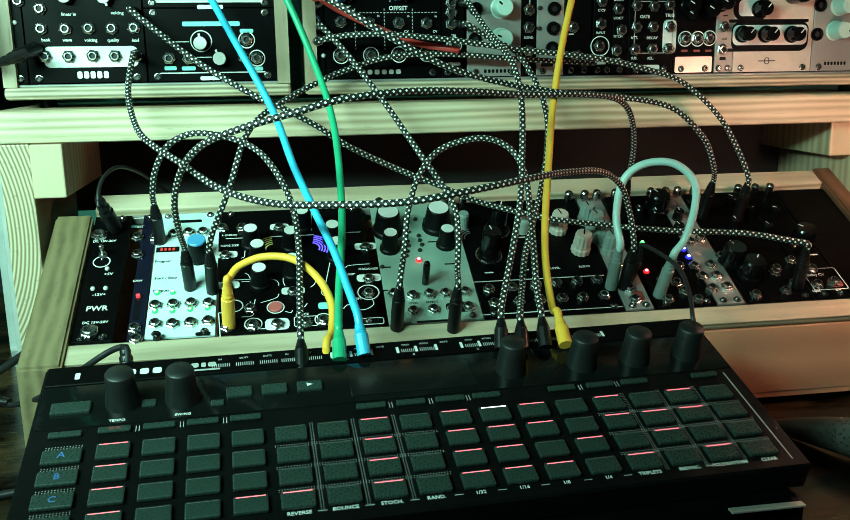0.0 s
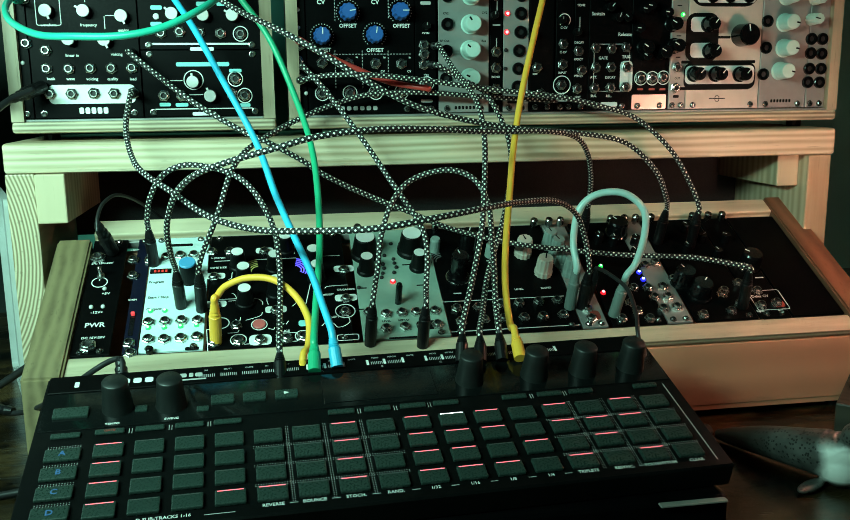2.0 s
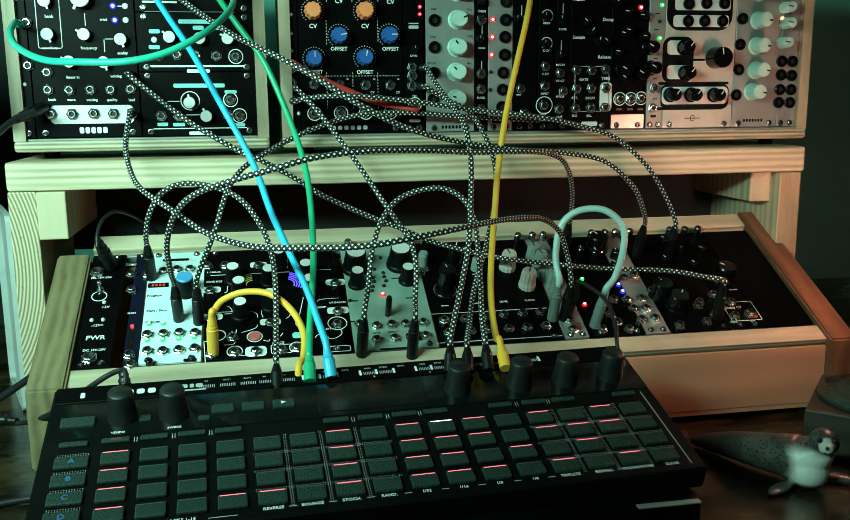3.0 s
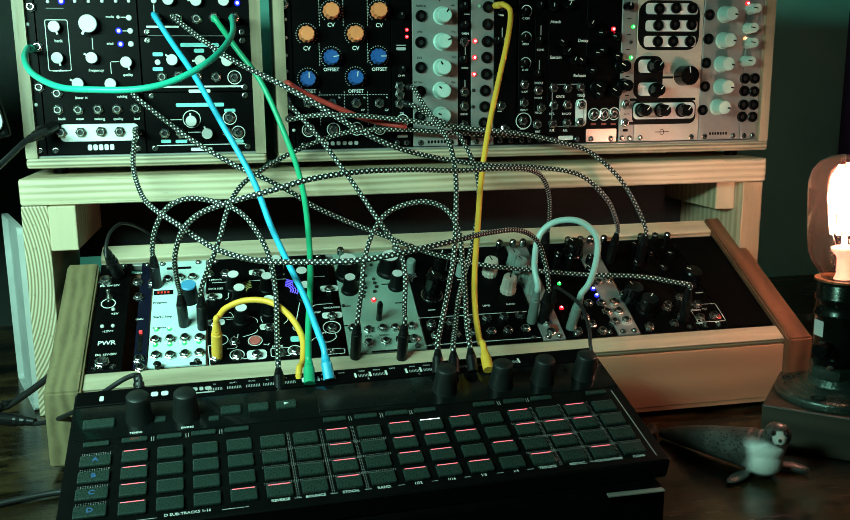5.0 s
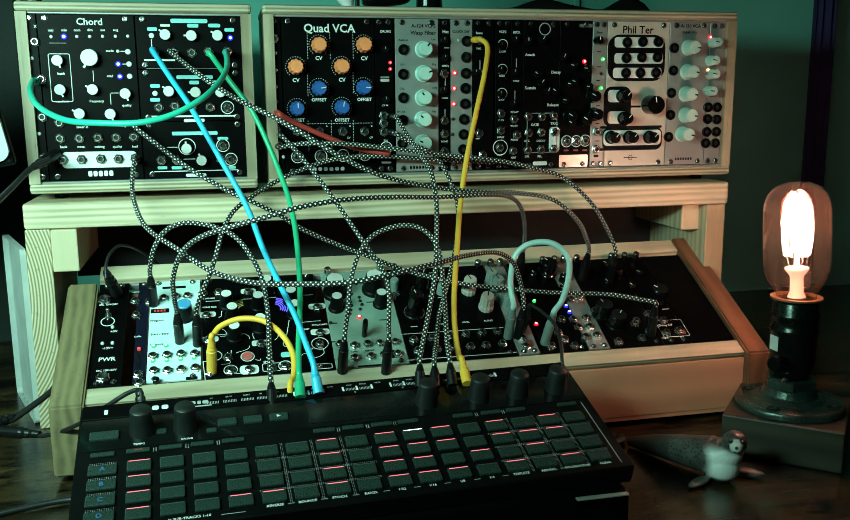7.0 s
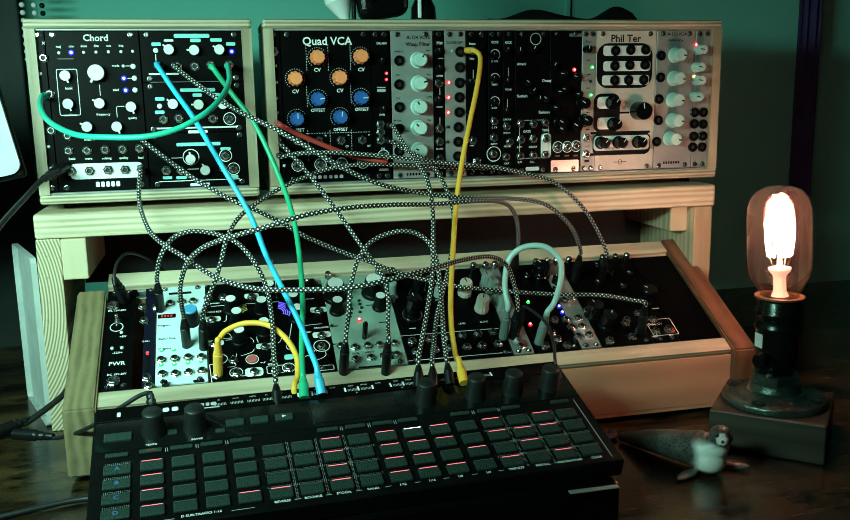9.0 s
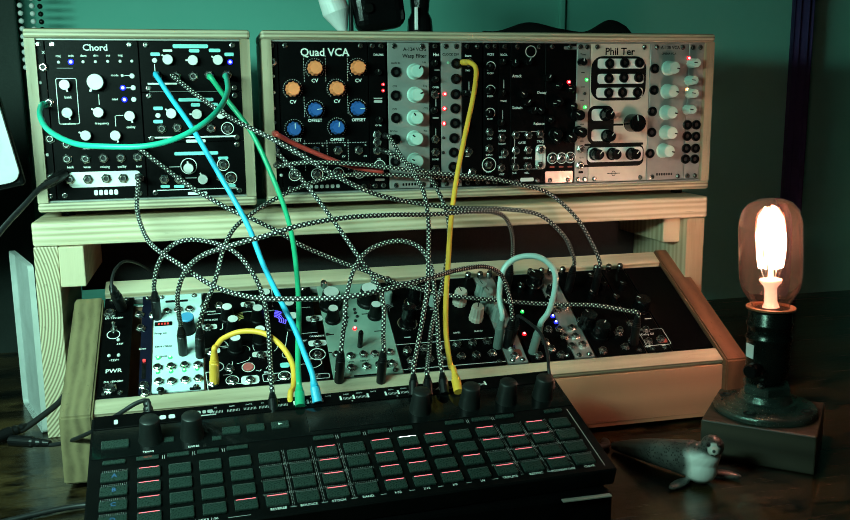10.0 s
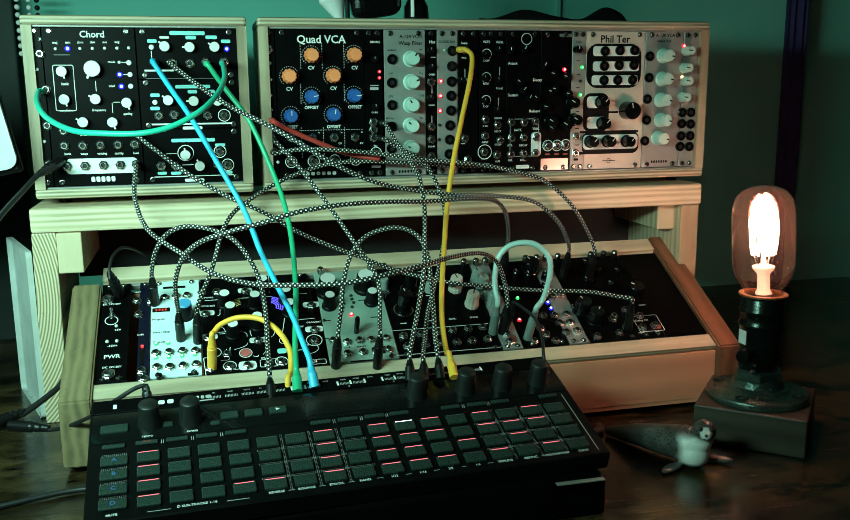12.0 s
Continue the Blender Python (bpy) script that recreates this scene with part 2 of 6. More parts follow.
part("side_board", side_profile(-0.149, -0.1245, 0.119), SHADED_PINE_Y, low_case)
part("side_board", side_profile(0.4285, 0.451, 0.144), wood("reddish_wood", (0.20, 0.085, 0.045), (0.11, 0.045, 0.024), 1), low_case, "reddish brown side board")
part("front_strip", box((-0.1243, -0.0185, -0.0042), (0.4283, -0.0030, 0.001), 0.0006), PLY_EDGE, low_case, m=LOW)
part("back_strip", box((-0.1243, 0.1245, -0.012), (0.4283, 0.142, 0.003), 0.001), PINE, low_case, m=LOW)
part("front_board", box((-0.1244, 0.5200, 0.2125), (0.4284, 0.5285, 0.2578), 0.0004), PLY, low_case, "plain plywood front board")
part("bottom_board", box((-0.1243, 0.5205, 0.2088), (0.4283, 0.655, 0.2123)), PLY, low_case)
part("back_board", box((-0.1243, 0.645, 0.2125), (0.4283, 0.655, 0.318)), PLY, low_case)
for x in (-0.12, 0.42):
    for y in (0.53, 0.64):
        part("foot", lathe([(0, 0), (0.006, 0), (0.006, 0.0057), (0, 0.0057)], 14, Matrix.Translation((x, y, DESK))), BLACK_PLASTIC, low_case)
part("blank_panel", box((0.3862, 0, -0.002), (0.4278, 0.121, 0), 0.0003, 1), BLACK, low_case, "blank black panel", m=LOW)
for y in (-0.0033, 0.1206):
    part("rail", box((-0.1242, y, -0.008), (0.4282, y + 0.0036, -0.0022), 0.0004, 1), SILVER, low_case, "aluminium mounting rail", m=LOW)

# ---- synthesizer modules ----
CREAM = plain("cream_panel", (0.54, 0.48, 0.41), 0.45, 0.1)
NAVY = plain("navy_panel", (0.004, 0.005, 0.016), 0.4, spec=0.15)
MINT_PANEL = plain("mint_panel", (0.30, 0.44, 0.37), 0.42, 0.2)
STEEL = plain("polished_steel", (0.60, 0.60, 0.58), 0.24, 1.0, var=0.05)
SCREW = plain("dark_screw_steel", (0.30, 0.30, 0.29), 0.22, 1.0, var=0.1)
ALUMINIUM = plain("brushed_aluminium", (0.70, 0.68, 0.66), 0.36, 1.0, var=0.08)
HOLE = plain("socket_hole", (0.004, 0.004, 0.004), 0.6)
GLOSS = plain("glossy_black", (0.003, 0.003, 0.0033), 0.14, var=0.05, relief=0.0, spec=0.35)
INK = {
    "b": plain("blue_ink", (0.05, 0.13, 0.32), 0.5),
    "w": plain("white_ink", (0.72, 0.74, 0.72), 0.5), "s": plain("soft_white_ink", (0.42, 0.43, 0.42), 0.5), "g": plain("grey_ink", (0.13, 0.14, 0.14), 0.5),
    "c": plain("cyan_ink", (0.22, 0.62, 0.62), 0.5), "k": plain("black_ink", (0.0035, 0.0035, 0.0035), 0.45, spec=0.08), "r": plain("red_ink", (0.30, 0.05, 0.035), 0.5),
    "y": plain("yellow_ink", (0.50, 0.42, 0.12), 0.5), "p": glow("violet_light", (0.12, 0.09, 1.0), 1.8), "W": plain("white_ink", (0.72, 0.74, 0.72), 0.5)}
LIGHT = {
    "w": plain("clear_lens", (0.62, 0.64, 0.62), 0.22), "k": HOLE, "r": glow("red_light", (1.0, 0.012, 0.02), 1.6), "R": glow("bright_red_light", (1.0, 0.012, 0.02), 1.8),
    "G": glow("green_light", (0.02, 1.0, 0.12), 1.3), "B": glow("blue_light", (0.02, 0.025, 1.0), 1.6), "A": glow("amber_light", (1.0, 0.42, 0.16), 2.0)}
CORE = {"r": glow("red_core", (1.0, 0.16, 0.2), 4.0), "R": glow("hot_red_core", (1.0, 0.22, 0.25), 6.0), "G": glow("green_core", (0.3, 1.0, 0.4), 3.0), "B": glow("blue_core", (0.35, 0.4, 1.0), 6.0), "A": glow("amber_core", (1.0, 0.66, 0.4), 12.0)}
CAP = {"w": plain("white_cap", (0.74, 0.74, 0.72), 0.42), "b": glow("blue_button_light", (0.008, 0.012, 1.0), 1.5), "R": plain("red_button", (0.62, 0.13, 0.12), 0.35), "g": plain("green_lens", (0.3, 0.6, 0.4), 0.3)}
ORANGE = plain("orange_plastic", (1.0, 0.27, 0.10), 0.4)
BLUE = plain("blue_plastic", (0.02, 0.10, 0.36), 0.38)
PALE = plain("pale_grey_plastic", (0.46, 0.66, 0.59), 0.42)
GREY_GREEN = plain("grey_green_plastic", (0.26, 0.34, 0.31), 0.45)
MM = 0.001
SHARED = {}


def shared(key, make, material, smooth=False):
    if key not in SHARED:
        SHARED[key] = to_mesh(make(), material, key, smooth)
    return SHARED[key]


def place(name, mesh, parent, x, y, z=0.0, turn=0.0):
    ob = new(name, mesh)
    ob.parent = parent
    ob.matrix_basis = Matrix.Translation((x * MM, y * MM, z * MM)) @ Matrix.Rotation(radians(turn), 4, "Z")
    return ob


def prism(outline, h, z=0.0):
    """A straight prism over an outline in mm, with a top and no bottom."""
    bm = bmesh.new()
    lo = [bm.verts.new((x * MM, y * MM, z * MM)) for x, y in outline]
    hi = [bm.verts.new((x * MM, y * MM, (z + h) * MM)) for x, y in outline]
    n = len(outline)
    for i in range(n):
        bm.faces.new((lo[i], lo[(i + 1) % n], hi[(i + 1) % n], hi[i]))
    bm.faces.new(hi)
    return bm


def round_rect(w, h, r, n=4):
    out = []
    for cx, cy, a0 in ((w / 2 - r, h / 2 - r, 0), (-w / 2 + r, h / 2 - r, 90), (-w / 2 + r, -h / 2 + r, 180), (w / 2 - r, -h / 2 + r, 270)):
        out += [(cx + r * math.cos(radians(a0 + 90 * k / n)), cy + r * math.sin(radians(a0 + 90 * k / n))) for k in range(n + 1)]
    return out


def ring_mesh(r0, r1, h, a0=0, a1=360, n=36):
    bm = bmesh.new()
    rows = []
    for i in range(n + 1):
        a = radians(a0 + (a1 - a0) * i / n)
        rows.append([bm.verts.new((r * MM * math.cos(a), r * MM * math.sin(a), z * MM)) for r, z in ((r0, 0), (r0, h), (r1, h), (r1, 0))])
    for p, q in zip(rows, rows[1:]):
        for k in range(3):
            bm.faces.new((p[k], q[k], q[k + 1], p[k + 1]))
    return bm


def mm_profile(rows):
    return [(r * MM, z * MM) for r, z in rows]


def screw_bm():
    bm = lathe(mm_profile([(2.5, 0), (2.5, 0.4), (2.0, 0.5), (1.9, 1.4), (1.4, 1.9), (0.9, 1.9), (0.9, 1.1), (0, 1.1)]), 12)
    return bm


def tall_screw_bm():
    return lathe(mm_profile([(1.4, 0), (1.4, 2.2), (2.9, 2.4), (3.0, 3.0), (3.0, 7.6), (2.4, 8.4), (0.9, 8.5), (0.9, 7.6), (0, 7.6)]), 14)


def module(name, label, frame_m, x0, w, rows, material):
    p = thing(name, label, "synthesizer module", frame_m @ Matrix.Translation((x0 * MM, 0, 0)), "modules in the cases")
    y0, y1 = rows
    part("panel", box((0.0002, (y0 + 0.1) * MM, -0.002), ((w - 0.1) * MM, (y1 - 0.1) * MM, 0), 0.0003, 1), material, p)
    xs = (w / 2,) if w < 12 else ((w * 0.25, w * 0.75) if w < 30 else (6.5, w - 6.5))
    for x in xs:
        for y in (y0 + 3.2, y1 - 3.2):
            tall = frame_m == LOW and y > 60 and x0 > 60
            place("thumb_screw" if tall else "screw", shared("tall screw" if tall else "screw", tall_screw_bm if tall else screw_bm, SCREW, False), p, x, y, 0, random.uniform(0, 90))
    return p


def jack_bm(kind):
    r = {"steel": 1.0, "black": 1.15, "large": 1.35}[kind]
    bm = bmesh.new()
    if kind != "black":
        hexa = [(4.3 * r * math.cos(radians(60 * k)), 4.3 * r * math.sin(radians(60 * k))) for k in range(6)]
        vs = [[bm.verts.new((x * MM, y * MM, z * MM)) for x, y in hexa] for z in (0, 1.6)]
        top = [bm.verts.new((x * 0.86 * MM, y * 0.86 * MM, 2.0 * MM)) for x, y in hexa]
        for i in range(6):
            j = (i + 1) % 6
            bm.faces.new((vs[0][i], vs[0][j], vs[1][j], vs[1][i]))
            bm.faces.new((vs[1][i], vs[1][j], top[j], top[i]))
        bm.faces.new(top)
        add_lathe(bm, mm_profile([(3.0 * r, 2.0), (3.0 * r, 3.4), (2.6 * r, 3.7), (2.0 * r, 3.7), (1.9 * r, 2.2), (0, 2.2)]), 16)
    else:
        add_lathe(bm, mm_profile([(4.2 * r, 0), (4.2 * r, 1.8), (3.8 * r, 2.3), (2.1 * r, 2.3), (1.9 * r, 0.8), (0, 0.8)]), 20)
    return bm


def jack_mesh(kind):
    key = "jack " + kind
    if key not in SHARED:
        me = to_mesh(jack_bm(kind), [STEEL if kind != "black" else GLOSS, HOLE], key)
        for p in me.polygons:
            r = math.hypot(p.center.x, p.center.y)
            if r < 0.0021 and p.normal.z > -0.5:
                p.material_index = 1
        SHARED[key] = me
    return SHARED[key]


def jacks(p, rows):
    for x, y, kind in rows:
        place("socket", jack_mesh(kind), p, x, y, 0, random.uniform(0, 60))


def lights(p, rows):
    for x, y, c in rows:
        # lit lenses are widened: the rim round the core stands for the halo
        k = 0.5 * (c in "RBA") + 0.2 * (c == "G")
        lens = place("indicator_light", shared("led " + c, lambda: lathe(mm_profile([(1.5 + k, 0), (1.5 + k, 0.8), (1.1 + k, 1.5), (0, 1.8)]), 14), LIGHT[c], True), p, x, y)
        if c in CORE:
            core = new("lamp_core", shared("led core " + c, lambda: lathe(mm_profile([(0.8 + k * 0.7, 1.5), (0.7 + k * 0.7, 2.0), (0, 2.2)]), 12), CORE[c], True))
            core.parent = lens


def buttons(p, rows):
    for x, y, d, c in rows:
        # glowing blue caps are drawn larger to take in their halo
        d += 2.2 * (c == "b")
        cap = place("button", shared("button %s %s" % (d, c), lambda: lathe(mm_profile([(d / 2, 0), (d / 2, 1.0), (d / 2 - 0.4, 1.4), (0, 1.5)]), 18), CAP[c], False), p, x, y)
        if c == "b":
            core = new("lamp_core", shared("button core", lambda: lathe(mm_profile([(1.3, 1.4), (1.2, 1.7), (0, 1.8)]), 14), glow("blue_button_core", (0.30, 0.32, 1.0), 4.0)))
            core.parent = cap


def prints(p, rows):
    for x, y, w, h, c in rows:
        part("printed_bar", prism(round_rect(w, h, min(w, h) * 0.3, 2), 0.12), INK[c], p, m=Matrix.Translation((x * MM, y * MM, 0)))


def plates(p, rows):
    for x, y, w, h, c in rows:
        part("printed_plate", prism(round_rect(w, h, min(w, h) * 0.28, 5), 0.2 if c == "w" else 0.1), INK[c], p, m=Matrix.Translation((x * MM, y * MM, 0)))


def frames(p, rows):
    for x, y, w, h, c in rows:
        bm = bmesh.new()
        o, i = round_rect(w, h, 1.6), round_rect(w - 1.1, h - 1.1, 1.1)
        a = [bm.verts.new((u * MM, v * MM, 0.12 * MM)) for u, v in o]
        b = [bm.verts.new((u * MM, v * MM, 0.12 * MM)) for u, v in i]
        for k in range(len(a)):
            j = (k + 1) % len(a)
            bm.faces.new((a[k], a[j], b[j], b[k]))
        part("printed_outline", bm, INK[c], p, m=Matrix.Translation((x * MM, y * MM, 0)))


def rings(p, rows):
    for x, y, c in rows:
        r = 7.2 if c == "W" else 5.6
        place("printed_ring", shared("ring " + c, lambda: ring_mesh(r - 0.7, r, 0.12), INK[c]), p, x, y)


def arcs(p, rows):
    for x, y, c in rows:
        if c in "ypg":
            for k in range(5):
                place("printed_arc", shared("arc %s %d" % (c, k), lambda: ring_mesh(5.0 + 1.9 * k, 5.9 + 1.9 * k, 0.12, *((95, 190) if c != "p" else (-30, 80))), INK[c]), p, x, y)
        else:
            place("printed_arc", shared("arc " + c, lambda: ring_mesh(4.4, 5.0, 0.12, -50, 230), INK[c]), p, x, y)


def traces(p, lines, c="w", w=0.55):
    """Thin printed lines that wind over a panel."""
    for line in lines:
        path = spline([(x * MM, y * MM, 0.0) for x, y in line], 5) if len(line) > 2 else [Vector((x * MM, y * MM, 0.0)) for x, y in line]
        bm = bmesh.new()
        prev = None
        for i, q in enumerate(path):
            d = (path[min(i + 1, len(path) - 1)] - path[max(i - 1, 0)]).normalized()
            side = Vector((-d.y, d.x, 0)) * w / 2 * MM
            cur = [bm.verts.new((*(q + s * side).xy, 0.12 * MM)) for s in (-1, 1)]
            if prev:
                bm.faces.new((prev[0], cur[0], cur[1], prev[1]))
            prev = cur
        part("printed_line", bm, INK[c], p)


def dashes(p, rows):
    for x, y, length, way, c in rows:
        n = int(length / 2.4)
        for k in range(n):
            s = (k - (n - 1) / 2) * 2.4
            place("printed_dash", shared("dash " + way, lambda: prism(round_rect(*((0.5, 1.5) if way == "v" else (1.5, 0.5)), 0.1, 1), 0.1), INK["s"]), p, x + (s if way == "h" else 0), y + (s if way == "v" else 0))


def sticks(p, rows):
    for x, y, kind in rows:
        if kind == "po":
            place("lever", shared("lever", lambda: lathe(mm_profile([(2.4, 0), (2.4, 16), (1.6, 18.5), (0, 19)]), 14), GLOSS, True), p, x, y)
        elif kind == "tg":
            place("toggle", shared("toggle", lambda: lathe(mm_profile([(2.8, 0), (2.8, 2), (1.2, 2.4), (1.5, 9), (0, 9.6)]), 12), STEEL, True), p, x, y)
        else:
            place("push_button", shared("push", lambda: lathe(mm_profile([(2.6, 0), (2.6, 4.5), (2.2, 5.2), (0, 5.3)]), 12), GLOSS, True), p, x, y)


def windows(p, rows):
    for x, y, w, h, c in rows:
        glass = part("display", prism(round_rect(w, h, 0.5, 2), 0.4), GLOSS, p, m=Matrix.Translation((x * MM, y * MM, 0)))
        if w > h:
            for k in range(4):
                part("segment", prism(round_rect(1.6, 2.6, 0.3, 2), 0.1), glow("display_red", (0.8, 0.04, 0.03), 0.16), glass, m=Matrix.Translation(((k - 1.5) * 2.6 * MM, 0, 0.4 * MM)))
        else:
            part("slider_cap", prism(round_rect(2.4, 2.0, 0.4, 2), 2.0), glow("slider_red", (1.0, 0.06, 0.07), 0.7), glass, "slider cap glowing red", m=Matrix.Translation((0, h * 0.42 * MM, 0.4 * MM)))


def words(p, rows, ink="", lift=0.1):
    for x, y, size, text in rows:
        curve = bpy.data.curves.new("words", "FONT")
        curve.body, curve.size, curve.align_x, curve.align_y = text, size * 1.1 * MM, "CENTER", "CENTER"
        curve.resolution_u = 2
        curve.extrude = 0.00005
        curve.offset = 0.00002 * size
        tmp = new("tmp", curve)
        bpy.context.view_layer.update()
        me = bpy.data.meshes.new_from_object(tmp.evaluated_get(bpy.context.evaluated_depsgraph_get()))
        bpy.data.objects.remove(tmp)
        me.materials.clear()
        dark = ink or ("k" if p.get("pale") else "w")
        me.materials.append(INK[dark])
        place("lettering", me, p, x, y, lift)


def fluted(r, h, lobes=11, depth=0.055):
    n = lobes * 6
    bm = bmesh.new()
    levels = [(1.0, 0), (1.0, h * 0.25), (0.93, h * 0.3), (0.86, h * 0.93), (0.78, h)]
    vs = []
    for s, z in levels:
        vs.append([bm.verts.new(((r * s * (1 + depth * math.cos(lobes * 2 * math.pi * k / n))) * math.cos(2 * math.pi * k / n) * MM, (r * s * (1 + depth * math.cos(lobes * 2 * math.pi * k / n))) * math.sin(2 * math.pi * k / n) * MM, z * MM)) for k in range(n)])
    for a, b in zip(vs, vs[1:]):
        for k in range(n):
            j = (k + 1) % n
            bm.faces.new((a[k], a[j], b[j], b[k]))
    bm.faces.new(vs[-1])
    return bm


def pointer(w, r0, r1, z):
    return box((-w / 2 * MM, r0 * MM, (z - 0.4) * MM), (w / 2 * MM, r1 * MM, (z + 0.15) * MM), 0.00008, 1)


def dot_ring(r, count=21):
    bm = bmesh.new()
    for k in range(count):
        a = math.radians(-50 + 280 * k / (count - 1))
        x, y = r * math.cos(a) * MM, r * math.sin(a) * MM
        add_box(bm, (x - 0.00036, y - 0.00036, 0), (x + 0.00036, y + 0.00036, 0.00012))
    return bm


def dials(p, rows):
    for x, y in rows:
        place("dial_dots", shared("dial dots", lambda: dot_ring(8.6), INK["s"], False), p, x, y)


# kind: list of (part name, mesh maker, material, smooth)
KNOBS = {
    "ok": [("knob", lambda: fluted(6.6, 13), ORANGE), ("pointer_line", lambda: pointer(0.7, 0.5, 5.2, 13), ORANGE)],
    "bk": [("knob", lambda: fluted(6.4, 13), BLUE), ("pointer_line", lambda: pointer(0.7, 0.5, 5.2, 13), INK["w"])],
    "wk": [("knob", lambda: lathe(mm_profile([(7.4, 0), (7.4, 1.2), (6.6, 1.6), (6.3, 9), (5.9, 13.4), (5.4, 14), (0, 14)]), 32), PALE), ("pointer_line", lambda: pointer(1.3, 2.6, 5.6, 14), INK["k"])],
    "wc": [("knob", lambda: lathe(mm_profile([(4.6, 0), (4.4, 6.6), (0, 6.6)]), 24), BLACK_PLASTIC), ("cap", lambda: add_box(lathe(mm_profile([(4.3, 6.4), (4.3, 7.8), (4.0, 8.1), (0, 8.1)]), 24), (-0.0007, 0.0030, 0.0066), (0.0007, 0.0062, 0.0079)), CAP["w"])],
    "wl": [("knob", lambda: lathe(mm_profile([(7.2, 0), (6.8, 9), (0, 9)]), 28), BLACK_PLASTIC), ("cap", lambda: add_box(lathe(mm_profile([(6.7, 8.9), (6.7, 10.6), (6.3, 11), (0, 11)]), 28), (-0.0009, 0.005, 0.0091), (0.0009, 0.0094, 0.0106)), CAP["w"])],
    "kb": [("knob", lambda: lathe(mm_profile([(6.4, 0), (6.2, 1.5), (5.4, 2), (5.1, 11.3), (4.6, 12), (0, 12)]), 26), GLOSS), ("pointer_line", lambda: pointer(0.7, 0.8, 4.7, 12), INK["w"])],
    "K": [("knob", lambda: lathe(mm_profile([(9.0, 0), (8.6, 13.6), (7.9, 15), (0, 15)]), 32), GLOSS), ("pointer_line", lambda: pointer(0.9, 2.5, 7.8, 15), INK["w"])],
    "K2": [("knob", lambda: lathe(mm_profile([(9.6, 0), (9.2, 2), (8.2, 3), (7.7, 12.6), (6.8, 14), (0, 14)]), 32), GLOSS), ("pointer_line", lambda: pointer(0.9, 3.0, 6.8, 14), INK["w"])],
    "ks": [("knob", lambda: lathe(mm_profile([(3.9, 0), (3.6, 7.4), (3.1, 8), (0, 8)]), 18), GLOSS), ("pointer_line", lambda: pointer(0.6, 0.3, 3.3, 8), INK["w"])],
    "kt": [("knob", lambda: lathe(mm_profile([(3.0, 0), (2.8, 6.2), (2.4, 6.8), (0, 6.8)]), 16), BLACK_PLASTIC), ("pointer_line", lambda: pointer(0.5, 0.4, 2.5, 6.8), INK["s"])],
    "wm": [("knob", lambda: fluted(6.6, 16, 12, 0.04), CREAM), ("pointer_line", lambda: pointer(1.0, -1.0, 5.0, 16), INK["k"])],
    "gm": [("knob", lambda: fluted(5.6, 16, 10, 0.05), GREY_GREEN), ("pointer_line", lambda: pointer(0.9, -0.5, 4.4, 16), INK["k"])],
    "gk": [("knob", lambda: fluted(4.8, 13, 10, 0.05), PALE), ("pointer_line", lambda: pointer(0.9, -0.5, 3.8, 13), INK["k"])],
    "grk": [("knob", lambda: lathe(mm_profile([(4.2, 0), (3.9, 10.5), (3.2, 12), (0, 12)]), 20), GREY_GREEN)],
    "big": [("knob", lambda: lathe(mm_profile([(10.6, 0), (10.4, 3), (9.4, 4), (7.9, 17.2), (7.2, 18), (0, 18)]), 32), BLACK_PLASTIC), ("cap", lambda: add_box(lathe(mm_profile([(7.0, 17.8), (7.0, 18.3), (0, 18.4)]), 28), (-0.0010, 0.0055, 0.0170), (0.0010, 0.0078, 0.0183)), CAP["w"])],
    "bs": [("knob", lambda: lathe(mm_profile([(7.0, 0), (6.8, 2.2), (6.0, 3), (4.9, 14.6), (4.4, 15), (0, 15)]), 28), BLACK_PLASTIC), ("cap", lambda: lathe(mm_profile([(4.3, 14.8), (4.3, 15.3), (0, 15.4)]), 24), CAP["w"])],
    "tall": [("knob", lambda: lathe(mm_profile([(8.6, 0), (8.6, 1), (7.0, 1.6), (6.4, 20.5), (5.6, 22), (0, 22)]), 32), GLOSS), ("skirt_ring", lambda: ring_mesh(8.6, 9.3, 0.6), STEEL), ("pointer_line", lambda: pointer(0.8, 1.5, 5.6, 22), INK["w"])],
    "blu": [("knob", lambda: lathe(mm_profile([(7.0, 0), (6.9, 1), (6.4, 1.6), (6.0, 15.6), (0, 15.6)]), 28), BLACK_PLASTIC), ("cap", lambda: lathe(mm_profile([(6.0, 15.4), (5.9, 16.6), (5.4, 17), (0, 17)]), 28), plain("sky_blue_cap", (0.06, 0.30, 0.55), 0.35)), ("band", lambda: ring_mesh(6.3, 6.7, 1.2), GREY_GREEN)],
}


def knobs(p, rows):
    for x, y, kind, turn in rows:
        top = None
        for k, (name, make, material) in enumerate(KNOBS[kind]):
            me = shared("knob %s %d" % (kind, k), make, material)
            if top is None:
                top = place(name, me, p, x, y, 0, turn)
            else:
                ob = new(name, me)
                ob.parent = top


